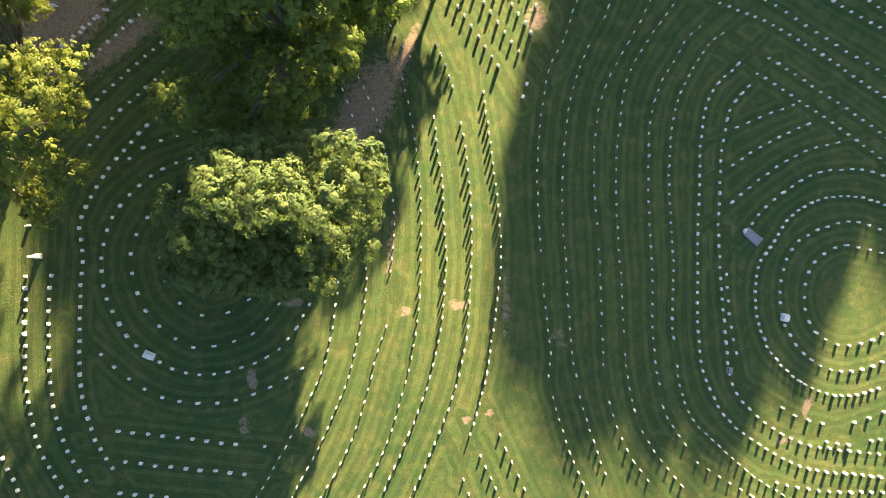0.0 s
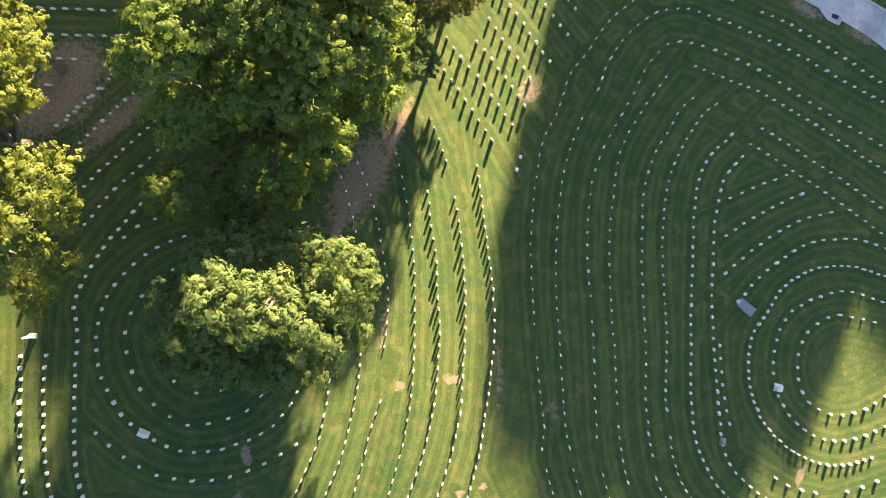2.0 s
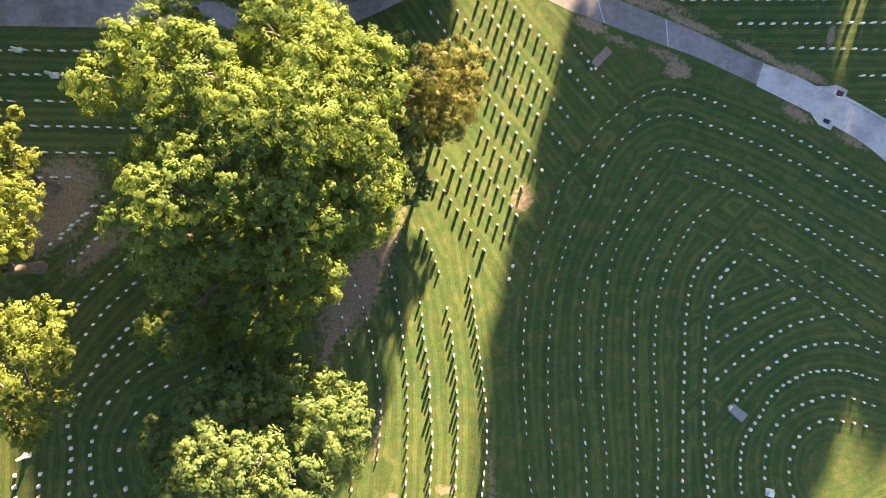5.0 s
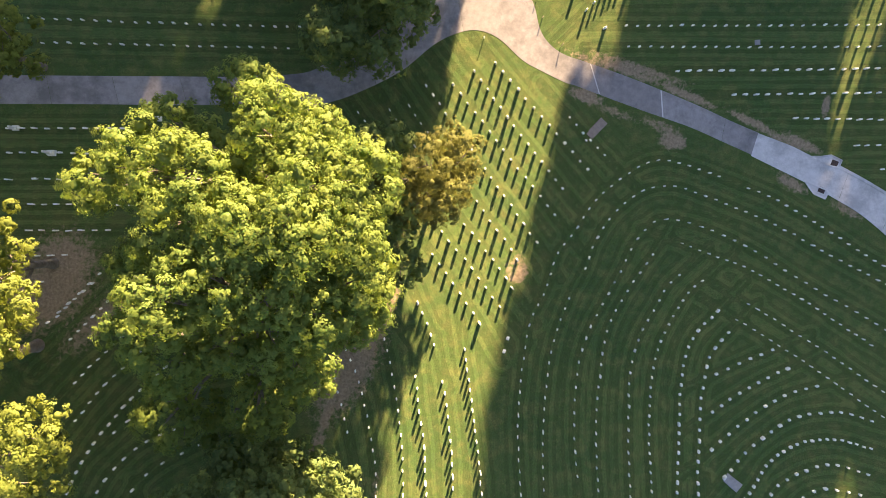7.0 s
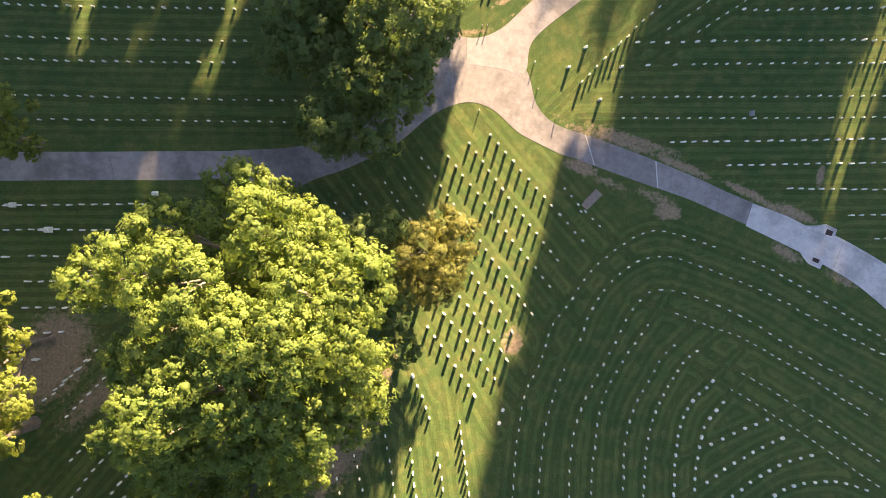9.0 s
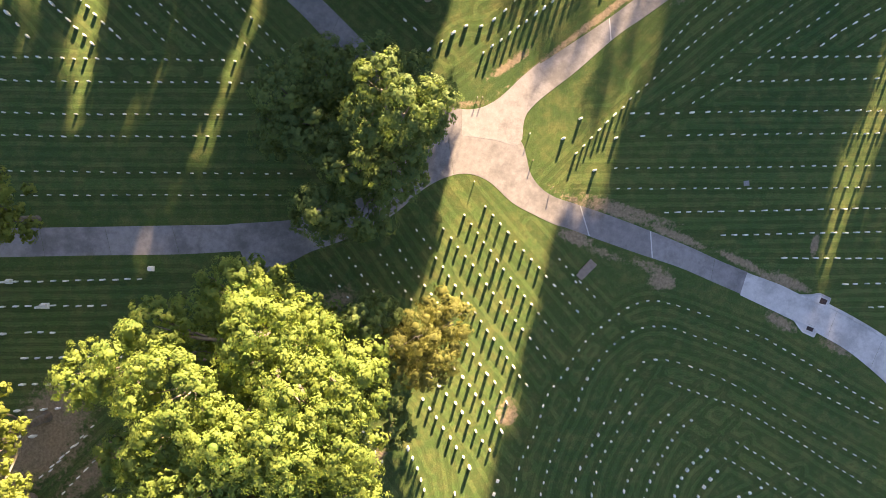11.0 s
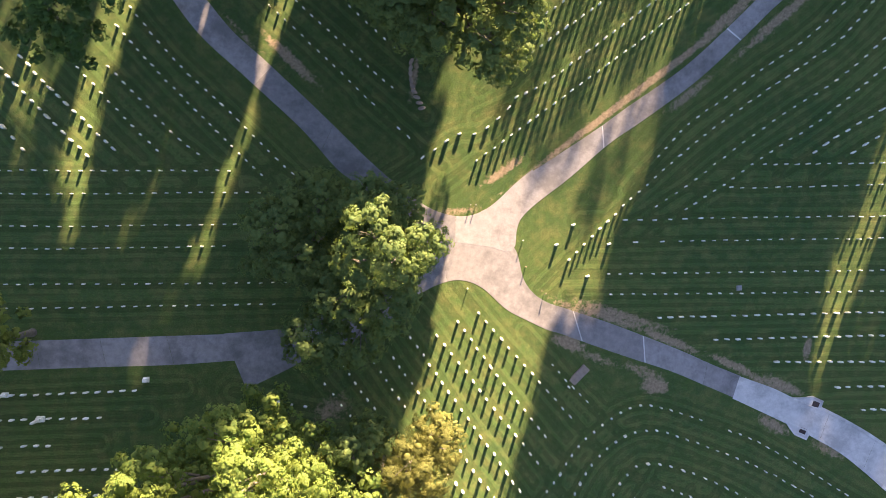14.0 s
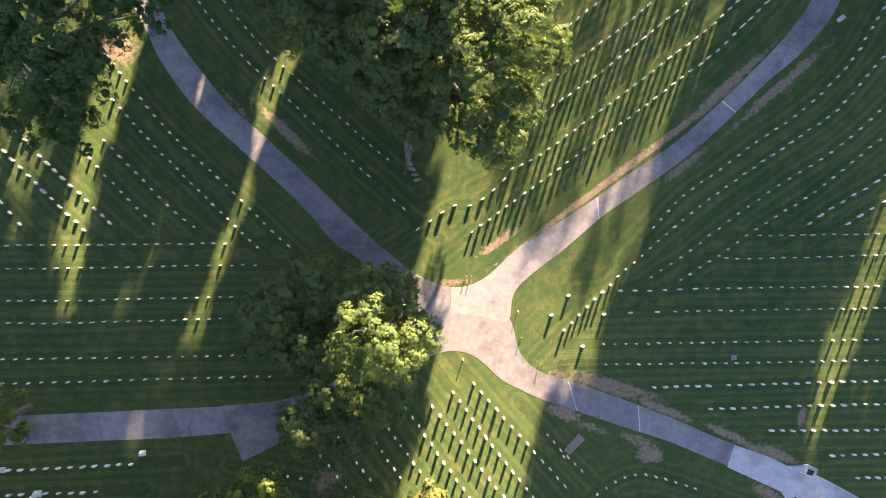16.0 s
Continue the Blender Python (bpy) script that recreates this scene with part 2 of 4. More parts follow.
row([(62.3, -30.7), (57.4, -30.2), (51.7, -29.4), (47.8, -28.4), (43.7, -26.0), (40.1, -22.9), (38.5, -20.2), (37.9, -16.3), (37.4, -10.3), (37.1, -5.8), (36.9, 0.7), (37.2, 6.7), (37.6, 11.3), (38.6, 15.9), (40.2, 18.3), (41.5, 19.6)], 49, "block")
row([(39.2, -16.3), (38.5, -12.9), (38.0, -7.6), (38.0, -5.8)], 7, "block")
row([(59.5, -21.5), (56.0, -22.3), (52.5, -22.2), (49.1, -20.8), (46.2, -18.7), (43.7, -15.7), (42.2, -11.6), (42.0, -7.8), (42.7, -4.3), (44.9, -1.2), (46.7, 1.5), (49.7, 3.6), (52.9, 4.6), (57.2, 4.6), (61.8, 3.3)], 50, "block")
row([(61.5, -17.4), (58.0, -18.6), (54.3, -19.1), (50.9, -18.1), (48.3, -16.1), (46.4, -13.3), (45.5, -9.8), (45.7, -6.2), (47.3, -2.4), (49.7, -0.5), (53.0, 0.8), (56.6, 1.2), (61.3, -0.2)], 30, "block")
row([(61.6, -13.2), (57.7, -15.2), (53.6, -15.4), (50.2, -13.3), (48.9, -9.5), (49.8, -5.2), (52.3, -2.8), (55.2, -2.0), (60.1, -3.0)], 20, "block")
row([(38.9, 3.9), (41.4, 5.9), (43.7, 7.6), (47.0, 9.7), (50.2, 11.2), (54.0, 12.1)], 12, "block")
row([(39.0, 8.9), (41.9, 10.7), (45.5, 12.7), (49.9, 14.6)], 9, "block")
row([(39.7, 14.0), (43.0, 15.4), (47.8, 17.2)], 6, "block")
row([(40.6, -0.1), (43.8, 3.4), (46.8, 5.6), (49.9, 7.5), (53.3, 8.3), (57.8, 8.4), (61.9, 7.1)], 17, "block")
row([(35.0, 31.8), (39.4, 30.2), (44.2, 28.4), (49.0, 25.8), (53.4, 23.2), (57.8, 20.3), (62.0, 17.7)], 24)
row([(44.4, 23.5), (47.6, 21.6), (51.9, 18.9), (56.1, 16.3), (59.8, 13.7), (63.6, 11.2)], 17)
row([(42.7, 21.4), (47.2, 18.6), (51.6, 15.9), (55.8, 13.1), (60.1, 10.0), (63.5, 7.7)], 19)
row([(45.7, -23.8), (47.9, -25.1), (51.4, -26.1)], 4, "block")
row([(56.0, -26.0), (59.0, -25.2), (62.3, -24.0)], 4, "block")
row([(52.0, -28.6), (55.1, -29.0)], 3, "block")
row([(58.4, -28.6), (62.3, -28.3)], 4, "block")
row([(44.9, -33.9), (49.3, -34.9), (54.1, -35.5), (61.5, -35.7)], 12, "block")
row([(33.8, -30.8), (36.9, -32.8), (40.5, -35.0), (42.9, -36.4)], 7)
row([(7.3, -26.2), (8.8, -29.5), (10.3, -32.8), (11.4, -35.0)], 6)
row([(4.8, -28.8), (6.2, -31.6), (7.3, -34.5)], 5)
row([(2.6, -31.8), (3.3, -33.6), (3.9, -35.5)], 3)
# the sunlit strip of columns
row([(5.2, 18.0), (6.0, 12.4), (6.7, 6.8), (7.3, 1.2), (7.4, -2.3), (7.2, -7.3), (6.4, -13.1), (5.3, -19.6), (3.5, -25.9)], 34, "tall")
row([(2.4, 13.9), (3.1, 9.2), (3.5, 4.6), (3.7, -0.8), (3.5, -6.6), (3.1, -12.7), (1.7, -19.5), (0.1, -24.1), (-2.3, -29.8), (-4.2, -34.0)], 33, "tall")
row([(-1.1, 14.6), (-0.7, 10.4), (-0.1, 6.4), (0.1, 1.7), (0.4, -2.6), (0.3, -6.2), (-0.4, -13.0), (-1.9, -19.4), (-4.2, -25.4), (-6.7, -31.1), (-8.0, -33.9)], 34, "tall")
row([(-5.2, 19.5), (-4.0, 14.0), (-3.1, 7.9), (-2.8, 3.2), (-2.8, -1.5), (-3.0, -8.7), (-3.9, -15.8), (-5.3, -21.1), (-7.4, -27.5), (-10.6, -33.5)], 36)
row([(-11.4, 20.9), (-9.6, 17.2), (-8.0, 12.6), (-6.9, 7.1), (-6.2, 2.1), (-6.2, -0.4), (-6.6, -5.1)], 19)
row([(-7.2, -12.0), (-8.2, -15.0), (-9.4, -19.9), (-11.3, -25.9), (-13.4, -30.1), (-15.3, -33.4)], 15)
row([(-9.7, -3.3), (-9.7, -7.7), (-10.5, -12.8), (-11.8, -18.1), (-13.8, -23.3), (-15.8, -27.5), (-18.9, -33.2)], 24)
row([(-13.1, -6.4), (-13.5, -10.0), (-14.5, -15.6), (-16.6, -20.8), (-18.9, -25.6), (-22.0, -31.2), (-23.2, -33.0)], 21)
row([(-13.4, 19.6), (-12.0, 16.0), (-10.8, 11.9), (-9.9, 7.8)], 8)
row([(-6.8, 26.4), (-6.2, 25.3), (-5.5, 24.3), (-4.3, 22.5)], 4)
# the triangle of slanting rows beside the junction
row([(9.4, 56.1), (13.6, 51.2), (17.2, 47.2), (21.9, 41.8)], 13, "tall")
row([(6.6, 54.9), (9.8, 50.5), (13.3, 45.8), (16.0, 42.4), (18.5, 39.3)], 14, "tall")
row([(3.8, 53.1), (6.5, 49.7), (9.1, 46.3), (12.6, 41.6), (14.5, 39.5), (17.4, 35.7)], 15, "tall")
row([(0.2, 52.9), (2.3, 49.9), (4.4, 46.9), (8.8, 40.6), (11.4, 37.1), (14.9, 32.0)], 18, "tall")
row([(6.9, 37.5), (8.9, 34.6), (11.1, 31.8), (12.3, 29.7)], 7, "tall")
row([(5.3, 34.4), (7.4, 31.9), (10.1, 28.2), (11.6, 26.0)], 8, "tall")
row([(1.4, 34.8), (4.0, 31.2), (5.6, 29.6), (7.5, 26.7), (10.0, 23.5)], 10, "tall")
row([(1.0, 30.5), (3.2, 27.5), (6.3, 22.9), (7.2, 21.4)], 8, "tall")
row([(-0.9, 24.2), (0.3, 21.5), (1.3, 18.6)], 5, "tall")
row([(19.5, 48.9), (21.3, 46.8), (24.3, 43.8)], 6)
row([(-2.1, 50.2), (-0.6, 47.9), (1.1, 45.7), (2.9, 43.1)], 7)
row([(-8.8, 49.2), (-6.8, 46.4), (-4.6, 43.5)], 6)
row([(-4.6, 49.5), (-2.4, 46.2), (-0.5, 43.6)], 6)
row([(-11.1, 46.8), (-8.5, 43.5), (-6.8, 41.1)], 5)
row([(-17.1, 44.7), (-13.6, 43.9)], 3)
# the dark oval
row([(-32.2, 16.6), (-34.5, 14.4), (-37.0, 11.8), (-39.2, 9.2), (-41.1, 6.4), (-42.8, 3.1), (-43.6, 0.7), (-43.2, -2.9), (-43.5, -7.7), (-43.6, -12.8), (-43.6, -17.8), (-43.0, -21.6), (-41.9, -25.3), (-40.0, -28.7)], 38, "block")
row([(-28.5, 12.5), (-32.2, 11.8), (-36.3, 10.2), (-38.0, 8.8)], 6, "block")
row([(-31.1, 8.9), (-34.5, 7.4), (-37.1, 5.3), (-39.3, 2.7), (-40.7, -0.6), (-41.1, -3.9), (-40.7, -7.5), (-39.3, -10.7), (-37.3, -13.7), (-34.4, -16.0), (-31.1, -17.4), (-27.3, -17.4), (-23.8, -16.5), (-20.7, -14.9), (-18.4, -12.3), (-16.6, -9.1)], 33, "block")
row([(-27.9, 6.9), (-32.8, 4.5), (-36.4, 1.0), (-37.7, -2.8), (-37.3, -6.3), (-35.7, -10.1), (-31.8, -13.6), (-29.2, -14.2), (-23.9, -12.9), (-20.3, -9.0)], 18, "block")
row([(-34.4, -3.2), (-33.7, -6.2), (-32.5, -8.3), (-29.7, -10.3), (-26.3, -10.0), (-23.9, -8.4)], 6, "block")
row([(-41.2, -14.9), (-37.9, -17.9), (-34.3, -20.2), (-29.6, -21.1), (-24.8, -20.6), (-21.0, -19.1), (-17.5, -17.1)], 13, "block")
row([(-39.3, -24.2), (-34.4, -24.9), (-29.1, -25.7), (-25.6, -26.3), (-22.1, -26.7)], 11, "block", gap=((0.88, 0.92),))
row([(-38.5, -28.0), (-33.3, -28.8), (-28.0, -29.5), (-24.5, -30.0)], 9, "block")
row([(-39.2, -31.8), (-33.8, -32.5)], 4, "block")
row([(-49.6, -5.4), (-49.7, -11.3), (-49.8, -15.5), (-49.6, -19.3), (-48.6, -25.3), (-46.9, -29.1), (-45.3, -32.0)], 21, "block")
row([(-46.8, -5.4), (-47.1, -10.2), (-47.1, -14.5), (-46.8, -20.0), (-45.5, -25.5), (-43.1, -30.2)], 19, "block")
row([(-52.5, -27.1), (-50.9, -31.0)], 4, "block")
# rows among the western trees
row([(-36.5, 27.4), (-38.3, 25.7), (-41.0, 22.8), (-43.4, 20.3)], 9)
row([(-34.7, 23.2), (-37.8, 20.1), (-40.7, 17.2), (-42.7, 14.9)], 10)
row([(-34.3, 19.5), (-36.6, 17.2), (-39.5, 14.3), (-42.6, 10.3)], 10)
row([(-41.1, 27.1), (-43.2, 25.0), (-45.0, 23.1)], 5)
row([(-40.3, 28.2), (-43.2, 25.1), (-46.0, 22.4)], 6)
# straight rows west of the junction
row([(-54.6, 46.3), (-48.6, 46.4), (-35.2, 46.6)], 14, "wide")
row([(-54.4, 43.2), (-47.2, 43.3), (-39.5, 43.3)], 11, "wide", gap=((0.45, 0.55),))
row([(-54.2, 40.0), (-45.4, 40.0)], 7, "wide", gap=((0.5, 0.65),))
row([(-48.5, 36.9), (-36.9, 36.8)], 9, "wide")
row([(-48.7, 33.6), (-39.5, 33.7)], 7, "wide")
row([(-49.2, 30.5), (-44.4, 30.6)], 4, "wide")
row([(-53.0, 27.3), (-47.2, 27.3)], 5, "wide")
row([(-54.5, 60.4), (-49.2, 60.4), (-34.9, 60.3), (-16.4, 60.3)], 25)
row([(-54.4, 57.3), (-48.7, 57.3), (-32.7, 57.4), (-17.9, 57.5)], 24)
row([(-53.7, 65.0), (-44.8, 64.9), (-35.0, 65.0), (-24.3, 65.2)], 21)
row([(-53.8, 67.9), (-44.9, 67.8), (-36.5, 67.9), (-22.9, 68.1)], 22)
row([(-53.9, 72.0), (-42.9, 72.0), (-30.8, 72.2), (-19.9, 72.3)], 24)
row([(-54.0, 75.0), (-42.9, 75.0), (-23.8, 75.2)], 22)
# slanting rows either side of the north-west lane
row([(-38.9, 99.9), (-34.9, 94.6), (-30.5, 89.4), (-26.4, 85.5), (-22.4, 81.6), (-18.5, 77.7), (-15.5, 74.8)], 25)
row([(-38.0, 94.0), (-34.3, 89.7), (-30.5, 85.6), (-25.6, 80.6), (-19.6, 74.6)], 21)
row([(-39.2, 88.7), (-35.0, 84.3), (-30.9, 80.0), (-27.8, 77.4)], 12)
row([(-43.0, 88.5), (-40.1, 85.3), (-37.2, 82.1), (-32.9, 77.8)], 11)
row([(-53.4, 89.3), (-49.6, 85.1), (-45.7, 81.0), (-41.7, 77.0)], 13, "wide")
row([(-50.0, 89.7), (-47.3, 86.7), (-43.5, 82.9), (-38.4, 77.9)], 13, "wide")
row([(-53.4, 82.0), (-51.4, 79.9), (-49.6, 77.7)], 4, "wide")
row([(-24.5, 108.2), (-21.6, 104.5), (-17.9, 100.4), (-13.5, 96.4), (-9.1, 92.5), (-5.9, 89.5), (-2.3, 86.4)], 23)
row([(-27.8, 108.1), (-24.7, 103.9), (-20.9, 99.5), (-16.5, 95.3), (-12.2, 91.3), (-7.9, 87.2), (-4.8, 84.2)], 24)
row([(-16.1, 104.5), (-9.3, 98.4), (-6.3, 95.6), (-2.1, 91.8)], 13)
# the field between the two northern lanes
row([(9.1, 76.7), (13.5, 79.9), (19.0, 83.9), (23.5, 87.2), (27.4, 90.0), (32.0, 93.4), (36.5, 96.9), (40.9, 100.2), (44.1, 103.3), (47.5, 106.7), (49.5, 108.8)], 37, "tall")
row([(14.4, 85.1), (17.9, 86.8), (21.8, 89.6), (26.8, 93.3), (31.2, 96.6), (35.7, 100.1), (40.1, 103.5), (44.8, 107.9)], 28, "tall")
row([(14.4, 89.6), (17.7, 91.9), (21.3, 94.5), (25.6, 97.5), (29.1, 100.3), (32.7, 103.1), (36.6, 106.2), (38.9, 108.2)], 24, "tall")
row([(17.3, 95.4), (20.5, 97.6), (25.1, 101.0), (28.8, 103.7), (32.2, 106.5), (34.5, 108.2)], 17, "tall")
row([(18.4, 101.6), (21.2, 103.5), (24.9, 106.3), (27.6, 108.3)], 9, "tall")
row([(1.8, 77.1), (6.4, 80.1), (9.1, 80.3), (11.7, 82.1), (13.4, 83.7)], 8, "wide")
row([(-1.4, 80.9), (-0.1, 79.8)], 2, "wide")
# slanting rows south of the north-east lane
row([(63.4, 107.3), (61.3, 103.4), (59.1, 99.4), (56.1, 95.8), (52.1, 92.2), (46.5, 88.3), (42.6, 85.2), (37.3, 81.3), (33.7, 77.3)], 30)
row([(64.9, 101.9), (62.6, 99.1), (57.6, 93.0), (52.9, 89.5), (47.6, 85.8), (43.8, 83.1), (40.1, 80.3), (36.3, 77.1), (32.9, 74.0), (29.0, 70.6)], 34)
row([(65.4, 95.1), (60.8, 90.4), (56.8, 87.1), (52.3, 84.2), (48.7, 81.7), (43.0, 77.5), (38.7, 74.0), (33.5, 70.5)], 26)
row([(65.8, 91.0), (62.5, 88.2), (58.4, 84.6), (54.2, 81.3), (48.7, 77.8), (43.3, 73.9), (37.6, 70.1)], 24)
row([(66.2, 85.5), (63.0, 83.1), (58.8, 80.6), (54.9, 77.9)], 9, "wide")
row([(66.6, 81.7), (62.4, 79.4), (60.0, 77.8)], 5, "wide")
row([(28.0, 69.5), (25.9, 67.5), (23.4, 65.0), (21.7, 63.3)], 7, "tall")
# straight rows of the eastern field
row([(48.2, 76.2), (57.0, 76.3), (67.0, 76.4)], 14)
row([(43.7, 73.1), (49.5, 73.1), (67.3, 73.6)], 16)
row([(29.3, 68.7), (34.6, 68.7), (39.6, 68.9)], 6, "wide")
row([(41.3, 68.9), (52.8, 69.1), (67.6, 69.2)], 19)
row([(30.8, 65.6), (34.5, 65.7)], 2, "wide")
row([(37.0, 65.8), (51.4, 66.0), (67.8, 66.2)], 21)
row([(27.2, 61.3), (45.3, 61.5), (68.2, 61.8)], 28)
row([(27.5, 58.5), (45.4, 58.6), (68.4, 58.9)], 28)
row([(34.3, 55.3), (41.9, 55.4)], 6, "wide")
row([(44.7, 55.5), (55.8, 55.7), (68.6, 56.0)], 16, "wide")
row([(42.2, 52.2), (53.6, 52.4), (68.8, 52.7)], 18, "wide")
row([(50.9, 49.0), (68.9, 48.9)], 13, "wide")
row([(59.6, 45.3), (69.1, 45.5)], 7, "wide")
row([(63.4, 42.1), (69.2, 42.1)], 5, "wide")


# bare soil: centre, length, width, turn in degrees, strength
BARE = [
    ((33.8, 45.8), 4.0, 2.4, -12, 1.0), ((27.4, 55.3), 11.0, 1.25, -21, 0.9), ((35.7, 52.1), 11.0, 1.3, -23, 0.9), ((44.8, 48.5), 9.0, 1.2, -25, 0.9), ((52.1, 45.6), 7.0, 1.4, -25, 0.9),
    ((21.8, 51.8), 5.0, 2.0, -22, 0.95), ((25.9, 49.6), 8.0, 1.4, -20, 0.6), ((32.2, 47.7), 7.0, 1.8, -20, 0.6), ((50.6, 40.1), 6.0, 2.0, -30, 0.7), ((58.7, 36.6), 6.0, 2.2, -25, 0.6),
    ((30.0, 85.4), 42.0, 1.1, 37, 0.95), ((43.2, 96.3), 16.0, 1.5, 42, 0.8), ((49.9, 95.9), 18.0, 1.6, 42, 0.8), ((37.6, 85.5), 9.0, 1.6, 40, 0.6),
    ((-15.9, 90.2), 11.0, 1.5, -44, 0.85), ((-22.2, 93.3), 9.0, 1.2, -47, 0.5), ((6.4, 69.8), 8.0, 1.2, 5, 0.6), ((12.6, 75.2), 8.0, 1.4, 35, 0.7),
    ((-37.7, 100.9), 6.0, 5.0, 0, 0.8), ((0.7, 87.8), 7.0, 0.9, 80, 0.9), ((29.0, 55.7), 16.0, 1.4, -18, 0.7),
    ((-4.7, -10.2), 1.5, 1.3, 0, 1.0), ((2.0, -9.5), 3.0, 1.5, 0, 0.8), ((3.0, -24.1), 1.6, 1.0, 0, 0.9), ((6.0, -23.3), 1.2, 1.0, 0, 0.9), ((-23.6, -18.4), 2.9, 1.3, 100, 0.9),
    ((-16.8, -25.1), 2.4, 1.3, -35, 0.8), ((-24.6, -24.1), 3.6, 1.6, 90, 0.55), ((49.3, -23.7), 3.2, 1.2, 75, 1.0), ((12.0, 28.7), 5.0, 3.0, 60, 0.5), ((46.2, -28.3), 4.0, 1.5, 10, 0.5),
    ((-9.7, 16.1), 17.0, 7.0, 62, 0.78), ((-5.0, 22.5), 11.0, 1.6, 68, 0.85), ((-10.3, 12.9), 6.0, 1.4, 72, 0.9), ((-12.0, 11.4), 13.0, 1.4, 72, 0.9), ((-13.7, 6.1), 5.0, 2.0, 70, 0.7),
    ((-46.3, 26.0), 14.0, 9.0, 40, 0.8), ((-39.4, 23.1), 16.0, 4.0, 42, 0.62), ((-44.8, 29.3), 10.0, 9.0, 60, 0.75), ((-47.9, 24.5), 9.0, 6.0, 30, 0.6), ((-10.2, 43.5), 6.0, 4.0, 30, 0.55),
    ((55.3, 50.8), 3.2, 1.1, 82, 1.0), ((12.6, 27.8), 3.6, 2.2, 50, 0.7), ((-6.7, -2.2), 12.0, 1.2, 84, 0.5), ((-18.6, -8.9), 3.0, 1.5, 10, 0.7), ((8.1, -8.8), 14.0, 1.5, 92, 0.42),
    ((15.1, -14.0), 4.0, 3.0, 0, 0.4), ((49.9, 45.9), 8.0, 1.5, -22, 0.7), ((22.8, 56.1), 12.0, 1.2, -30, 0.6),

]


def build_ground():
    far = [90, 100, 115, 135, 165, 210, 280, 400, 600, 1000, 1700, 3000]
    xs = np.concatenate(([-v for v in far[::-1]], np.arange(-74, 80.1, 0.5), far))
    ys = np.concatenate(([-v for v in far[::-1]], np.arange(-52, 128.1, 0.5), [v + 45 for v in far]))
    X, Y = np.meshgrid(xs, ys)
    x, y = X.ravel(), Y.ravel()
    z = ground_z(x, y)
    nx, ny = len(xs), len(ys)
    i = (np.arange(ny - 1)[:, None] * nx + np.arange(nx - 1)[None]).ravel()
    faces = np.stack((i, i + 1, i + nx + 1, i + nx), 1)
    me = bpy.data.meshes.new("ground")
    me.from_pydata(np.stack((x, y, z), 1).tolist(), [], faces.tolist())
    me.polygons.foreach_set("use_smooth", [True] * len(faces))
    lines = np.concatenate(LINES)
    dist = np.full(len(x), 9.0)
    near = (np.abs(x) < 82) & (y > -55) & (y < 130)
    px, py = x[near], y[near]
    best = np.full(len(px), 81.0)
    for k in range(0, len(lines), 40):
        q = lines[k:k + 40]
        best = np.minimum(best, ((px[:, None] - q[None, :, 0]) ** 2 + (py[:, None] - q[None, :, 1]) ** 2).min(1))
    dist[near] = np.sqrt(best)
    bare = np.zeros(len(x))
    for (cx, cy), length, width, turn, power in BARE:
        c, s = math.cos(radians(turn)), math.sin(radians(turn))
        u, v = (x - cx) * c + (y - cy) * s, (y - cy) * c - (x - cx) * s
        r = np.sqrt((u / (length / 2)) ** 2 + (v / (width / 2)) ** 2)
        bare = np.maximum(bare, power * np.clip(1.35 - r, 0, 1))
    for name, values in (("row_distance", dist), ("bare", bare)):
        at = me.attributes.new(name, "FLOAT", "POINT")
        at.data.foreach_set("value", values)
    me.materials.append(GRASS)
    tagged(new("ground", me), "mown green lawn falling gently away, worn to soil in places", "lawn", kind="structure")


build_ground()


# ---- shared builders ----
def link(name, me, material, parent=None, label=""):
    if material:
        me.materials.append(material)
    ob = new(name, me)
    if parent:
        ob.parent = parent
    return tagged(ob, label)


def part(name, bm, material, parent=None, label=""):
    me = bpy.data.meshes.new(name)
    bm.to_mesh(me)
    bm.free()
    return link(name, me, material, parent, label)


def holder(name, x, y, label, category, group="", turn=0.0, z=None):
    ob = new(name)
    ob.matrix_world = pose(x, y, gz(x, y) if z is None else z, 0, 0, turn)
    return tagged(ob, label, category, group)


def block(bm, sx, sy, z0, z1, x=0.0, y=0.0, bevel=0.02, taper=1.0):
    made = bmesh.ops.create_cube(bm, size=1.0)["verts"]
    for v in made:
        k = taper if v.co.z > 0 else 1.0
        v.co = Vector((x + v.co.x * sx * k, y + v.co.y * sy * k, z0 if v.co.z < 0 else z1))
    if bevel:
        bmesh.ops.bevel(bm, geom=list({e for v in made for e in v.link_edges}), offset=bevel, segments=2, affect="EDGES", profile=0.6)


def tube(bm, path, radii, sides=8):
    rings = []
    for i, p in enumerate(path):
        d = (path[min(i + 1, len(path) - 1)] - path[max(i - 1, 0)]).normalized()
        a = d.orthogonal().normalized() if abs(d.z) < 0.9 else d.cross(Vector((0, 1, 0))).normalized()
        b = d.cross(a)
        rings.append([bm.verts.new(p + (a * math.cos(k * math.tau / sides) + b * math.sin(k * math.tau / sides)) * radii[i]) for k in range(sides)])
    for r, q in zip(rings, rings[1:]):
        for k in range(sides):
            f = bm.faces.new((r[k], r[(k + 1) % sides], q[(k + 1) % sides], q[k]))
            f.smooth = True
    bm.faces.new(rings[-1])


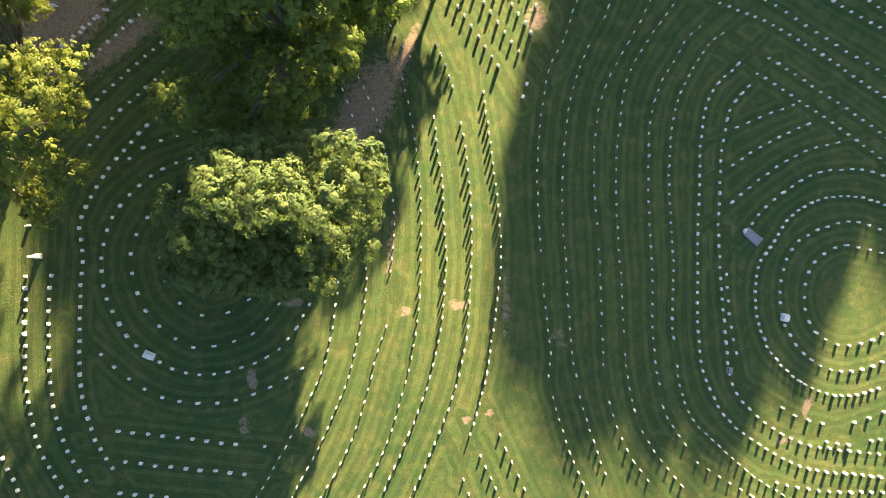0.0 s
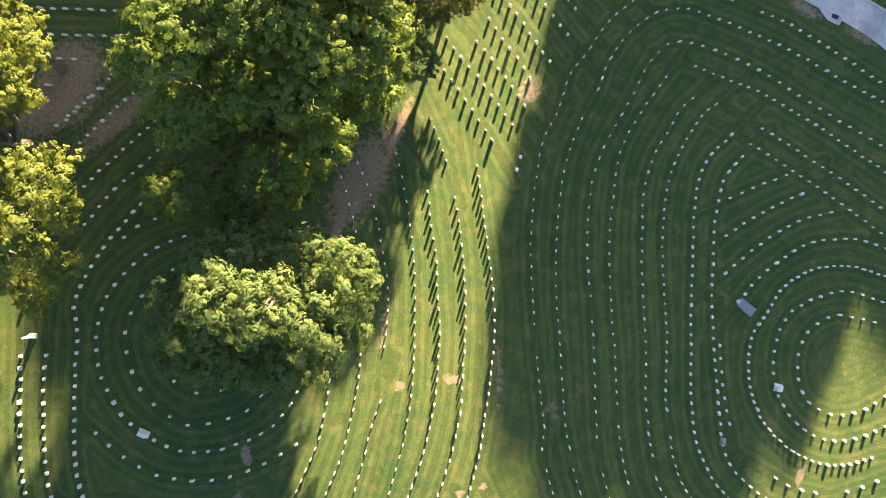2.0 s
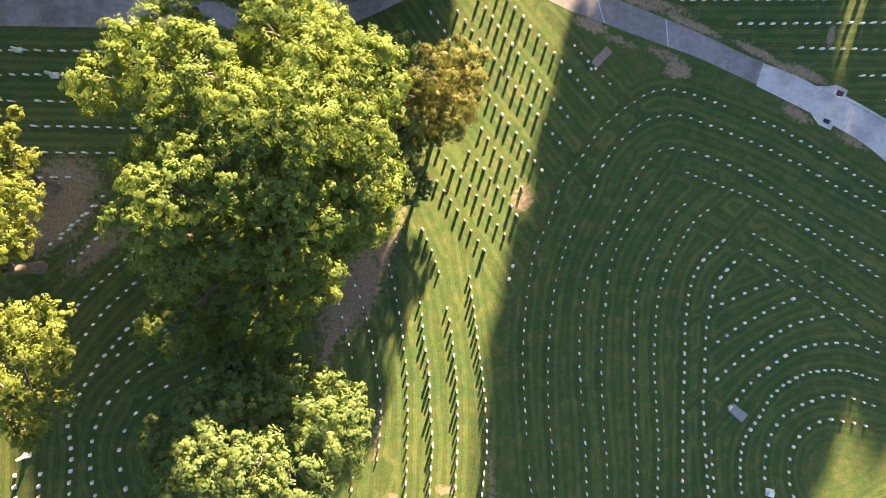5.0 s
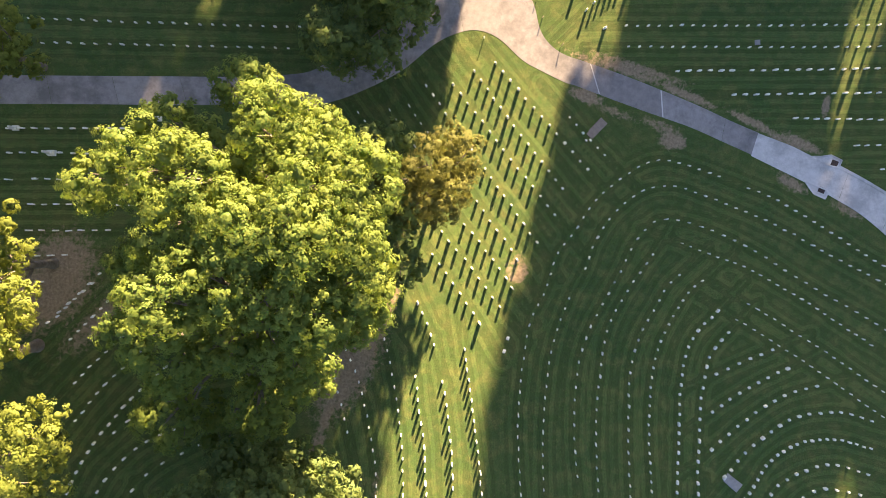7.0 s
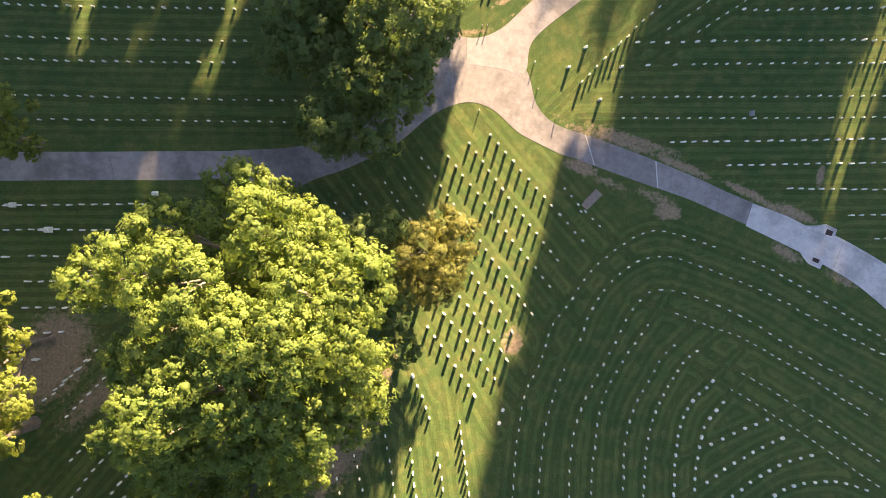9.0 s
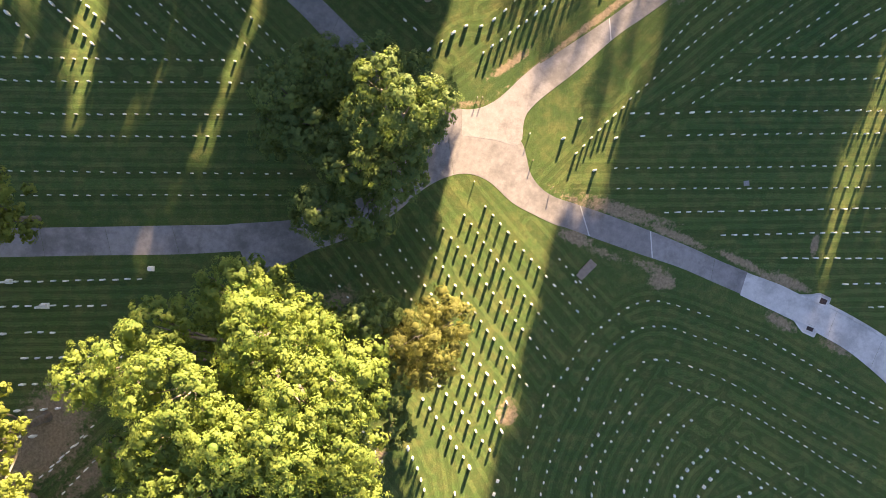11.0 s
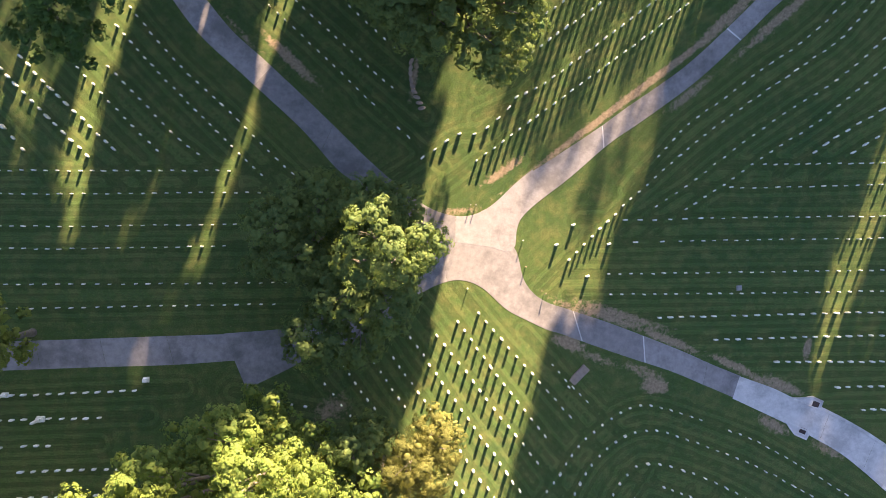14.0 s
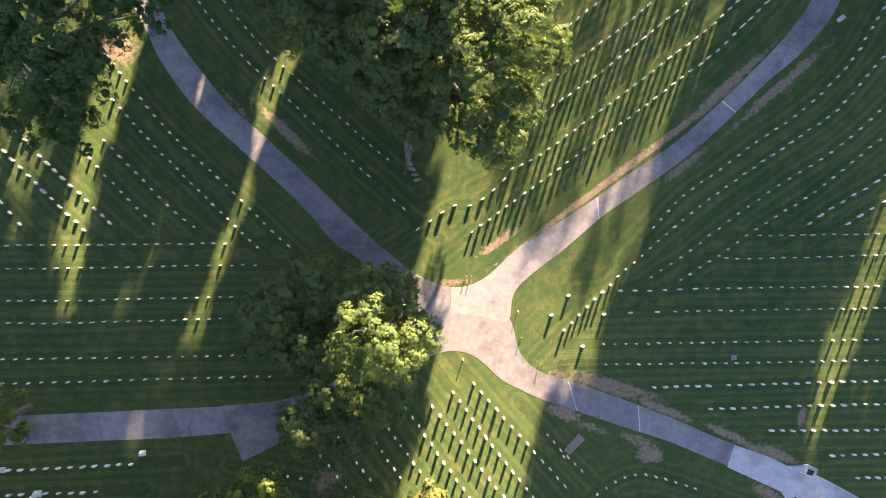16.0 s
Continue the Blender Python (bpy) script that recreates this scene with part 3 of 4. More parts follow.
# ---- paved lanes ----
def lane(sections, joints, label, material=None, bands=(), rise=0.022):
    """A lane between two edges given pair by pair; it is poured in slabs that end at the joints (shares of its length)."""
    top = tagged(new("road"), label, "road", kind="structure")
    n = 160
    a, b = spline([s[0] for s in sections], n), spline([s[1] for s in sections], n)
    cuts = [0] + [round(j * (n - 1)) for j in joints] + [n - 1]
    for k, (i0, i1) in enumerate(zip(cuts, cuts[1:])):
        bm = bmesh.new()
        grid = []
        for i in range(i0, i1 + 1):
            line = []
            p0, p1 = Vector(a[i]), Vector(b[i])
            along = (Vector(a[min(i + 1, n - 1)]) - Vector(a[max(i - 1, 0)])).normalized()
            inset = along * (0.012 if i == i0 else -0.012 if i == i1 else 0)
            for w in (0, 0.008, 0.25, 0.5, 0.75, 0.992, 1):
                q = p0.lerp(p1, w) + inset
                line.append(bm.verts.new((q.x, q.y, gz(q.x, q.y) + (-0.1 if w in (0, 1) else rise))))
            grid.append(line)
        for r, q in zip(grid, grid[1:]):
            for c in range(6):
                bm.faces.new((r[c], r[c + 1], q[c + 1], q[c]))
        bmesh.ops.recalc_face_normals(bm, faces=bm.faces)
        part("slab", bm, material or CONCRETE, top)
    for i in (round(share * (n - 1)) for share in bands):
        bm = bmesh.new()
        p0, p1 = Vector(a[i]), Vector(b[i])
        along = (Vector(a[i + 1]) - Vector(a[i - 1])).normalized() * 0.09
        rows = [[bm.verts.new((q.x, q.y, gz(q.x, q.y) + rise + 0.004)) for q in (p0.lerp(p1, w) + along * side for w in (0.02, 0.25, 0.5, 0.75, 0.98))] for side in (-1, 1)]
        for c in range(4):
            bm.faces.new((rows[0][c], rows[0][c + 1], rows[1][c + 1], rows[1][c]))
        bmesh.ops.recalc_face_normals(bm, faces=bm.faces)
        part("joint", bm, PALE_CONCRETE, top, "pale filled joint across the lane")


lane([((-80.5, 52.6), (-80.3, 49.0)), ((-66.2, 52.8), (-66.0, 49.1)), ((-53.1, 53.1), (-52.9, 49.4)), ((-41.2, 53.3), (-41.1, 49.6)), ((-30.7, 53.5), (-30.6, 49.7)), ((-23.7, 53.6), (-22.5, 50.1))],
     (0.12, 0.27, 0.45, 0.58, 0.72, 0.86), "grey concrete cemetery lane poured in slabs", rise=0.015)
lane([((-24.4, 53.7), (-21.3, 46.3)), ((-16.2, 54.3), (-16.2, 48.7)), ((-12.8, 55.7), (-13.7, 50.0)), ((-8.4, 56.8), (-9.3, 51.6)), ((-4.7, 58.9), (-3.3, 54.7)), ((-3.0, 61.8), (1.2, 58.4)),
      ((0.4, 66.3), (4.6, 60.1)), ((5.4, 66.3), (7.3, 60.4)), ((10.7, 65.9), (10.0, 59.3)), ((14.2, 65.0), (13.1, 56.5)), ((15.7, 60.3), (16.1, 54.9)), ((18.1, 57.8), (18.9, 53.6)),
      ((21.9, 56.4), (20.6, 53.1)), ((26.7, 54.8), (25.3, 51.4)), ((31.8, 52.9), (30.5, 49.6)), ((37.8, 50.5), (36.2, 47.7)), ((41.8, 48.7), (40.7, 45.8)), ((46.0, 47.0), (44.9, 44.0))],
     (0.22, 0.41, 0.69, 0.815, 0.94), "pale concrete lane through the junction, in slabs", bands=(0.69, 0.815))
lane([((45.8, 47.0), (44.8, 43.85)), ((50.5, 45.3), (49.6, 41.6)), ((53.7, 43.8), (53.0, 40.0)), ((57.8, 42.2), (56.6, 38.5)), ((61.1, 40.4), (60.3, 36.3)), ((65.2, 38.0), (63.6, 33.8)), ((70.1, 34.6), (67.7, 30.3)), ((80.1, 27.1), (77.6, 22.3))],
     (0.35, 0.55, 0.78), "newly poured pale concrete lane past the drains", PALE_CONCRETE, rise=0.026)
lane([((-33.7, 111.6), (-38.0, 111.5)), ((-33.0, 108.7), (-36.2, 107.9)), ((-30.7, 103.6), (-33.6, 102.6)), ((-28.0, 99.6), (-32.0, 99.1)), ((-23.6, 94.0), (-27.7, 93.2)), ((-18.9, 89.7), (-21.8, 87.7)), ((-11.8, 83.0), (-14.4, 80.8)), ((-5.8, 77.1), (-9.6, 75.4)), ((-2.3, 74.0), (-6.0, 72.8)),
      ((0.8, 71.5), (-2.3, 69.0)), ((4.2, 69.7), (0.4, 66.0)), ((7.7, 69.2), (5.4, 65.7)), ((10.9, 70.5), (10.7, 65.0)), ((14.2, 73.5), (14.1, 64.5)), ((16.8, 75.6), (15.3, 69.0)), ((17.2, 75.6), (21.8, 74.4)),
      ((25.0, 80.7), (27.1, 79.0)), ((29.3, 83.8), (31.6, 82.1)), ((36.7, 89.0), (38.5, 87.2)), ((42.4, 94.2), (44.1, 92.4)), ((46.8, 98.6), (48.5, 96.8)), ((50.0, 102.1), (52.1, 99.9)), ((52.4, 105.3), (55.4, 103.8)), ((53.7, 107.8), (57.2, 107.1)), ((54.6, 111.3), (57.8, 111.3))],
     (0.22, 0.31, 0.47, 0.665, 0.83, 0.91), "pinkish-grey concrete lane curving past the lawns", bands=(0.665, 0.83), rise=0.03)



# ---- headstones ----
SIZES = {"small": (0.31, 0.135, 0.58), "wide": (0.52, 0.17, 0.58), "tall": (0.35, 0.16, 0.86), "block": (0.37, 0.24, 0.47)}


def stone_outline(w, h):
    pts = [(-w / 2, -0.15), (w / 2, -0.15), (w / 2, h * 0.86)]
    for k in range(1, 6):
        a = k / 6 * math.pi
        pts.append((math.cos(a) * w / 2 * 0.96, h * 0.87 + math.sin(a) * h * 0.13))
    return pts + [(-w / 2, h * 0.86)]


def stone_mesh(kind):
    w, d, h = SIZES[kind]
    bm = bmesh.new()
    pts = stone_outline(w, h)
    front = [bm.verts.new((x, -d / 2, z)) for x, z in pts]
    back = [bm.verts.new((x, d / 2, z)) for x, z in pts]
    bm.faces.new(front)
    bm.faces.new(back[::-1])
    for k in range(len(pts)):
        j = (k + 1) % len(pts)
        bm.faces.new((front[k], back[k], back[j], front[j]))
    bmesh.ops.recalc_face_normals(bm, faces=bm.faces)
    me = bpy.data.meshes.new("headstone")
    bm.to_mesh(me)
    bm.free()
    me.materials.append(MARBLE)
    return me


STONE_MESH = {k: stone_mesh(k) for k in SIZES}
LABELS = {"small": "small upright white marble headstone in mown grass", "wide": "broad upright white marble headstone in mown grass",
          "tall": "tall upright white marble headstone in mown grass", "block": "squat white marble grave marker in mown grass"}


def set_headstones():
    rng = random.Random(5)
    order = sorted(range(len(STONES)), key=lambda i: abs(STONES[i][0] - 4.0 - 0.09 * STONES[i][1]))
    single = set(order[:300])
    verts, faces = [], []
    for i, (x, y, turn, kind, s) in enumerate(STONES):
        m = Matrix.LocRotScale((x, y, gz(x, y)), Euler((rng.uniform(-0.05, 0.05), rng.uniform(-0.04, 0.04), turn)), (s, 1, s))
        me = STONE_MESH[kind]
        if i in single:
            ob = new("headstone", me)
            ob.matrix_world = m
            tagged(ob, LABELS[kind], "headstone", "headstones in rows")
        else:
            base = len(verts)
            verts += [tuple(m @ v.co) for v in me.vertices]
            faces += [[base + k for k in p.vertices] for p in me.polygons]
    me = bpy.data.meshes.new("headstones")
    me.from_pydata(verts, [], faces)
    me.materials.append(MARBLE)
    tagged(new("headstones", me), "hundreds of upright white marble headstones in long curving rows", "headstones", kind="stuff")


set_headstones()


# ---- trees ----
def ball():
    """A small rough form of 20 triangles."""
    bm = bmesh.new()
    bmesh.ops.create_icosphere(bm, subdivisions=1, radius=1.0)
    v = np.array([tuple(q.co) for q in bm.verts])
    f = np.array([[q.index for q in p.verts] for p in bm.faces])
    bm.free()
    return v, f


BALL_V, BALL_F = ball()


def crown_mesh(lobes, leaf, seed, clumps=24, leaves=400, core=0.72, puff=1.0):
    """Billowing clumps over the lobes of a crown: each has a rough inner mass and tufts of small folded leaves all round it."""
    rng = np.random.default_rng(seed)
    quads, cores = [], []
    flat = np.array((1.08, 1.08, 0.82))
    for cx, cy, cz, r in lobes:
        n = max(7, int(clumps * (r / 4) ** 2))
        # clumps spread evenly over the lobe's dome, in a spiral with some scatter
        up = 1 - (np.arange(n) + 0.5) / n * 1.45
        turn = np.arange(n) * 2.39996 + rng.uniform(0, 6.28)
        flatness = np.sqrt(np.maximum(1 - up * up, 0.02))
        d = np.stack((np.cos(turn) * flatness, np.sin(turn) * flatness, up), 1) + rng.normal(size=(n, 3)) * 0.16
        d /= np.linalg.norm(d, axis=1)[:, None]
        c = np.array((cx, cy, cz)) + d * r * rng.uniform(0.66, 1.02, (n, 1)) * np.array((1, 1, 0.85))
        cr = rng.uniform(0.6, 1.25, n) * (0.68 + 0.12 * r) * puff
        # tufts on each clump
        tufts = 22
        g = rng.normal(size=(n, tufts, 3))
        g[:, :, 2] += 0.35
        g /= np.linalg.norm(g, axis=2)[:, :, None]
        reach = rng.uniform(0.78, 1.15, (n, tufts))
        k = rng.integers(int(leaves * 0.7), int(leaves * 1.3), n)
        idx = np.repeat(np.arange(n), k)
        tid = rng.integers(0, tufts, len(idx))
        tip = g[idx, tid]
        off = rng.normal(size=(len(idx), 3))
        off /= np.linalg.norm(off, axis=1)[:, None]
        size = cr[idx][:, None]
        pos = c[idx] + (tip * reach[idx, tid][:, None] + off * rng.uniform(0.12, 0.34, (len(idx), 1))) * size * flat
        nrm = tip * 1.0 + off * 0.4 + d[idx] * 0.35 + rng.normal(size=off.shape) * 0.18 + np.array((0.0, 0.0, 0.25))
        nrm /= np.linalg.norm(nrm, axis=1)[:, None]
        t = np.cross(nrm, rng.normal(size=off.shape))
        t /= np.linalg.norm(t, axis=1)[:, None] + 1e-9
        b = np.cross(nrm, t)
        s = leaf * rng.uniform(0.6, 1.3, (len(idx), 1))
        fold = nrm * s * 0.12
        quads.append(np.stack((pos - t * s, pos - b * s * 0.62 - fold, pos + t * s, pos + b * s * 0.62 - fold), 1))
        if core:
            rough = rng.uniform(0.8, 1.12, (n, len(BALL_V), 1))
            cores.append(c[:, None] + BALL_V[None] * rough * (cr * core)[:, None, None] * flat)
    v = np.concatenate(quads)
    nf = len(v)
    cv = np.concatenate(cores) if cores else np.zeros((0, len(BALL_V), 3))
    nc = len(cv)
    verts = np.concatenate((v.reshape(-1, 3), cv.reshape(-1, 3)))
    tri = (BALL_F[None] + nf * 4 + (np.arange(nc) * len(BALL_V))[:, None, None]).reshape(-1, 3)
    loops = np.concatenate((np.arange(nf * 4), tri.reshape(-1)))
    starts = np.concatenate((np.arange(nf) * 4, nf * 4 + np.arange(len(tri)) * 3))
    me = bpy.data.meshes.new("crown")
    me.vertices.add(len(verts))
    me.vertices.foreach_set("co", verts.reshape(-1))
    me.loops.add(len(loops))
    me.loops.foreach_set("vertex_index", loops)
    me.polygons.add(len(starts))
    me.polygons.foreach_set("loop_start", starts)
    me.update(calc_edges=True)
    return me


def tree(lobes, leaf_mat, label, base=None, girth=0.55, leaf=0.13, seed=1, clumps=24, leaves=480, name="tree", lower_boughs=True, core=0.42, puff=1.0):
    """A tree with a trunk, a limb to each lobe and a crown of leaves. Lobes are x, y, z, radius in the world."""
    rng = random.Random(seed)
    lobes = [(x, y, z, r * 0.83) for x, y, z, r in lobes]
    bx, by = base or (sum(l[0] for l in lobes) / len(lobes), sum(l[1] for l in lobes) / len(lobes))
    top = max(l[2] for l in lobes)
    low = gz(bx, by)
    ob = holder(name, bx, by, label, "tree")
    org = Vector((bx, by, low))
    fork = Vector((bx, by, low + (top - low) * 0.34))
    bm = bmesh.new()
    tube(bm, [org + Vector((0, 0, -0.4)), org + Vector((0, 0, 0.3)), org.lerp(fork, 0.5) + Vector((0.2, 0.1, 0)), fork, fork + Vector((0.2, 0, (top - low) * 0.3))],
         [girth * 1.7, girth * 1.25, girth, girth * 0.85, girth * 0.35], 12)
    bmesh.ops.translate(bm, vec=-org, verts=bm.verts)
    trunk = part("trunk", bm, BARK, ob, "grey-brown tree trunk")
    for x, y, z, r in lobes:
        bm = bmesh.new()
        end = Vector((x, y, z + r * 0.25))
        start = org.lerp(fork, rng.uniform(0.75, 1.0)) + Vector((0, 0, 0))
        mid = start.lerp(end, 0.5) + Vector((rng.uniform(-0.8, 0.8), rng.uniform(-0.8, 0.8), rng.uniform(-1.2, 0.4)))
        tube(bm, [start, start.lerp(mid, 0.5), mid, mid.lerp(end, 0.5) + Vector((rng.uniform(-0.4, 0.4), rng.uniform(-0.4, 0.4), 0)), end], [girth * 0.5, girth * 0.4, girth * 0.3, girth * 0.2, 0.05], 7)
        for k in range(3):
            tip = end + Vector((rng.uniform(-1, 1), rng.uniform(-1, 1), rng.uniform(-0.4, 0.4))) * r * 0.6
            tube(bm, [mid.lerp(end, 0.3 + 0.2 * k), mid.lerp(end, 0.6).lerp(tip, 0.5), tip], [girth * 0.2, girth * 0.12, 0.03], 5)
        bmesh.ops.translate(bm, vec=-org, verts=bm.verts)
        part("limb", bm, BARK, ob)
    lower = []
    for x, y, z, r in lobes:
        if lower_boughs and z - low > 11:
            lower.append((bx + (x - bx) * 0.92, by + (y - by) * 0.92, low + (z - low) * 0.58, r * 1.05))
        if lower_boughs and z - low > 17:
            lower.append((bx + (x - bx) * 0.82, by + (y - by) * 0.82, low + (z - low) * 0.36, r))
    me = crown_mesh([(x - bx, y - by, z - low, r) for x, y, z, r in lower], 0.22, seed + 500, 14, 150, 0.4) if lower else None
    if me:
        link("lower_crown", me, leaf_mat, ob)
    me = crown_mesh([(x - bx, y - by, z - low, r) for x, y, z, r in lobes], leaf, seed, clumps, leaves, core, puff)
    link("crown", me, leaf_mat, ob)
    return ob


tree([(-16.8, 47.2, 20.0, 4), (-13.4, 43.5, 23.0, 4.5), (-9.8, 42.3, 20.0, 4), (-23.6, 43.8, 21.0, 3.5), (-31.7, 38.5, 19.0, 3.5), (-25.7, 39.8, 23.0, 4.5), (-20.1, 38.0, 26.0, 5), (-8.9, 37.6, 25.0, 5), (-5.0, 38.2, 23.0, 4.5), (-15.4, 34.0, 27.0, 4.5), (-11.0, 33.6, 27.0, 5), (-6.8, 33.5, 25.0, 4.5), (-21.7, 33.1, 26.0, 4), (-14.7, 39.4, 22.0, 4)],
     LEAF_COTTON, "very tall cottonwood with bright yellow-green leaves beside the lane", seed=11, girth=0.8)
tree([(-5.1, 29.3, 23.0, 4), (-21.8, 27.6, 27.0, 4.5), (-25.3, 24.5, 26.0, 3), (-17.4, 29.6, 27.0, 4.5), (-13.2, 28.0, 26.0, 4), (-9.6, 26.3, 24.0, 4.5), (-6.4, 25.4, 21.0, 4), (-13.2, 22.8, 22.0, 4), (-18.4, 22.7, 21.0, 4), (-23.9, 21.0, 21.0, 4), (-12.4, 18.9, 16.0, 4.5), (-16.8, 15.1, 15.0, 4), (-26.8, 13.6, 14.0, 4), (-21.4, 10.6, 10.0, 4), (-28.4, 29.6, 18.0, 3.5)],
     LEAF_COTTON, "broad cottonwood with yellow-green crown and dark lower boughs", seed=12, girth=0.8)
tree([(-3.4, 43.4, 11.0, 2.6), (-5.8, 42.7, 12.0, 2.6), (-2.5, 32.8, 6.0, 3), (-2.2, 28.8, 6.0, 2.8), (-3.6, 36.1, 9.0, 3)], LEAF_GREEN, "small green tree in the shade of the cottonwood", seed=13, girth=0.3)
tree([(0.6, 41.2, 11.0, 3.0), (-2.6, 39.3, 9.0, 3.0), (3.4, 38.7, 8.5, 3.0), (0.8, 37.7, 9.0, 3.2), (5.0, 42.2, 8.0, 2.8), (2.2, 35.5, 6.0, 2.6), (3.4, 44.0, 7.5, 2.4), (-1.4, 36.0, 7.0, 2.6)], LEAF_OLIVE, "small rounded tree with dull olive-orange leaves among headstones", seed=14, girth=0.3, leaf=0.09)
tree([(-18.5, 3.4, 26.0, 3.6), (-14.8, 2.9, 27.0, 3.6), (-11.5, 1.6, 26.0, 3.6), (-8.8, 5.8, 24.0, 3.8), (-7.8, 3.9, 22.0, 3.2), (-23.2, 0.5, 20.0, 4), (-21.2, 6.0, 20.0, 4), (-16.6, 6.0, 20.0, 4), (-12.9, 6.6, 19.0, 4), (-26.6, -3.1, 14.0, 4), (-21.8, -3.1, 16.0, 4.5), (-17.4, -3.8, 15.0, 4.5), (-13.2, -3.2, 15.0, 4), (-27.2, 1.7, 14.0, 4), (-10.5, -0.2, 13.0, 4), (-19.6, 7.7, 13.0, 4.5)],
     LEAF_GREEN, "dense round green tree with sunlit yellow-green top", seed=15, girth=0.6)
tree([(-36.1, 14.8, 22.0, 3.5), (-38.4, 11.8, 23.0, 3.6), (-41.1, 14.5, 22.0, 4), (-37.0, 11.6, 19.0, 3), (-41.1, 8.2, 21.0, 3.6), (-40.1, 6.2, 16.0, 3.2), (-44.2, 3.7, 17.0, 3.2), (-43.4, 2.9, 13.0, 2.6), (-45.2, 11.4, 22.0, 5), (-47.5, 6.0, 18.0, 5)],
     LEAF_LIME, "open-crowned tree with yellow-green leaves and bare pale limbs", base=(-53.6, 7.8), seed=16, girth=0.6, clumps=16, lower_boughs=False)
tree([(-39.7, 26.3, 23.0, 3.5), (-40.5, 23.0, 24.0, 3.6), (-40.5, 22.4, 21.0, 2.6), (-41.9, 20.0, 21.0, 3), (-39.7, 26.4, 20.0, 2.6), (-45.9, 24.5, 22.0, 5), (-45.5, 19.8, 22.0, 4.5)],
     LEAF_LIME, "tall tree with thin yellow-green foliage on pale limbs", base=(-47.3, 19.5), seed=17, girth=0.6, clumps=16, lower_boughs=False)
tree([(-44.4, 35.0, 16.0, 3.6), (-43.6, 31.7, 14.0, 3), (-44.2, 28.3, 16.0, 3.4), (-44.3, 23.9, 14.0, 2.6), (-48.8, 32.4, 16.0, 5), (-49.6, 25.8, 15.0, 4.5)],
     LEAF_LIME, "tree with feathery yellow-green foliage beside flat rows", seed=18, girth=0.5, clumps=16, lower_boughs=False)
tree([(-46.1, 56.7, 13.0, 3.2), (-46.2, 53.4, 11.0, 2.6), (-49.4, 51.4, 9.0, 3), (-50.3, 55.2, 13.0, 4.5)], LEAF_LIME, "pale-leaved tree at the edge of the lane", seed=19, girth=0.4, clumps=17)
tree([(-2.4, 67.6, 19.0, 3), (0.8, 65.0, 20.0, 3.2), (2.8, 65.8, 17.0, 2.6), (-4.1, 64.3, 17.0, 2.8), (-3.1, 70.2, 13.0, 4), (-0.2, 70.2, 11.0, 3.2), (-6.3, 60.3, 12.0, 4), (-10.5, 54.8, 10.0, 4), (-5.4, 54.8, 10.0, 4), (-1.3, 59.2, 13.0, 3.6), (0.1, 62.0, 15.0, 3)],
     LEAF_GREEN, "shady green tree leaning over the lane, its top sunlit", seed=20, girth=0.5)
tree([(-8.8, 70.8, 12.0, 4), (-13.7, 68.3, 12.0, 3.8), (-11.5, 64.5, 11.0, 4), (-16.1, 64.2, 8.0, 3), (-9.4, 63.0, 9.0, 3.5)], LEAF_GREEN, "dark green tree in shade beside the lane", seed=21, girth=0.45)
tree([(-7.9, 98.9, 14.0, 4), (-4.3, 95.9, 14.0, 4), (0.7, 96.6, 18.0, 4.5), (4.1, 98.5, 19.0, 4.5), (-0.3, 92.6, 13.0, 4), (3.3, 89.6, 11.0, 3.8), (6.3, 92.2, 15.0, 4), (9.6, 93.3, 20.0, 3.8), (13.3, 96.2, 21.0, 4.2), (15.3, 94.9, 18.0, 3.2), (12.7, 90.2, 13.0, 3.2), (12.2, 87.2, 8.0, 3.2), (8.8, 88.4, 11.0, 3.4), (8.5, 97.6, 20.0, 4), (-12.2, 101.6, 11.0, 3.6), (11.7, 100.3, 20.0, 4.5), (6.3, 103.0, 20.0, 5), (-2.2, 103.6, 17.0, 5), (-8.0, 105.7, 13.0, 4.5), (15.4, 103.5, 17.0, 4)],
     LEAF_GREEN, "huge spreading green tree with a sunlit eastern side", seed=22, girth=0.9)
tree([(-36.5, 97.2, 16.0, 4), (-33.0, 94.9, 16.0, 4), (-38.4, 92.8, 15.0, 4), (-36.0, 90.9, 13.0, 3.8), (-31.8, 94.2, 14.0, 3.6), (-35.8, 88.4, 9.0, 3.2), (-40.4, 89.2, 10.0, 3.6), (-30.3, 99.5, 12.0, 4), (-27.9, 102.3, 9.0, 3.6), (-38.8, 100.1, 16.0, 4.5), (-45.6, 96.0, 14.0, 5), (-34.0, 104.8, 14.0, 5), (-29.4, 105.9, 11.0, 4.5)],
     LEAF_DARK, "dark tree with sun-flecked crown at the end of the lane", base=(-47.3, 98.8), seed=23, girth=0.6, clumps=18, lower_boughs=False)


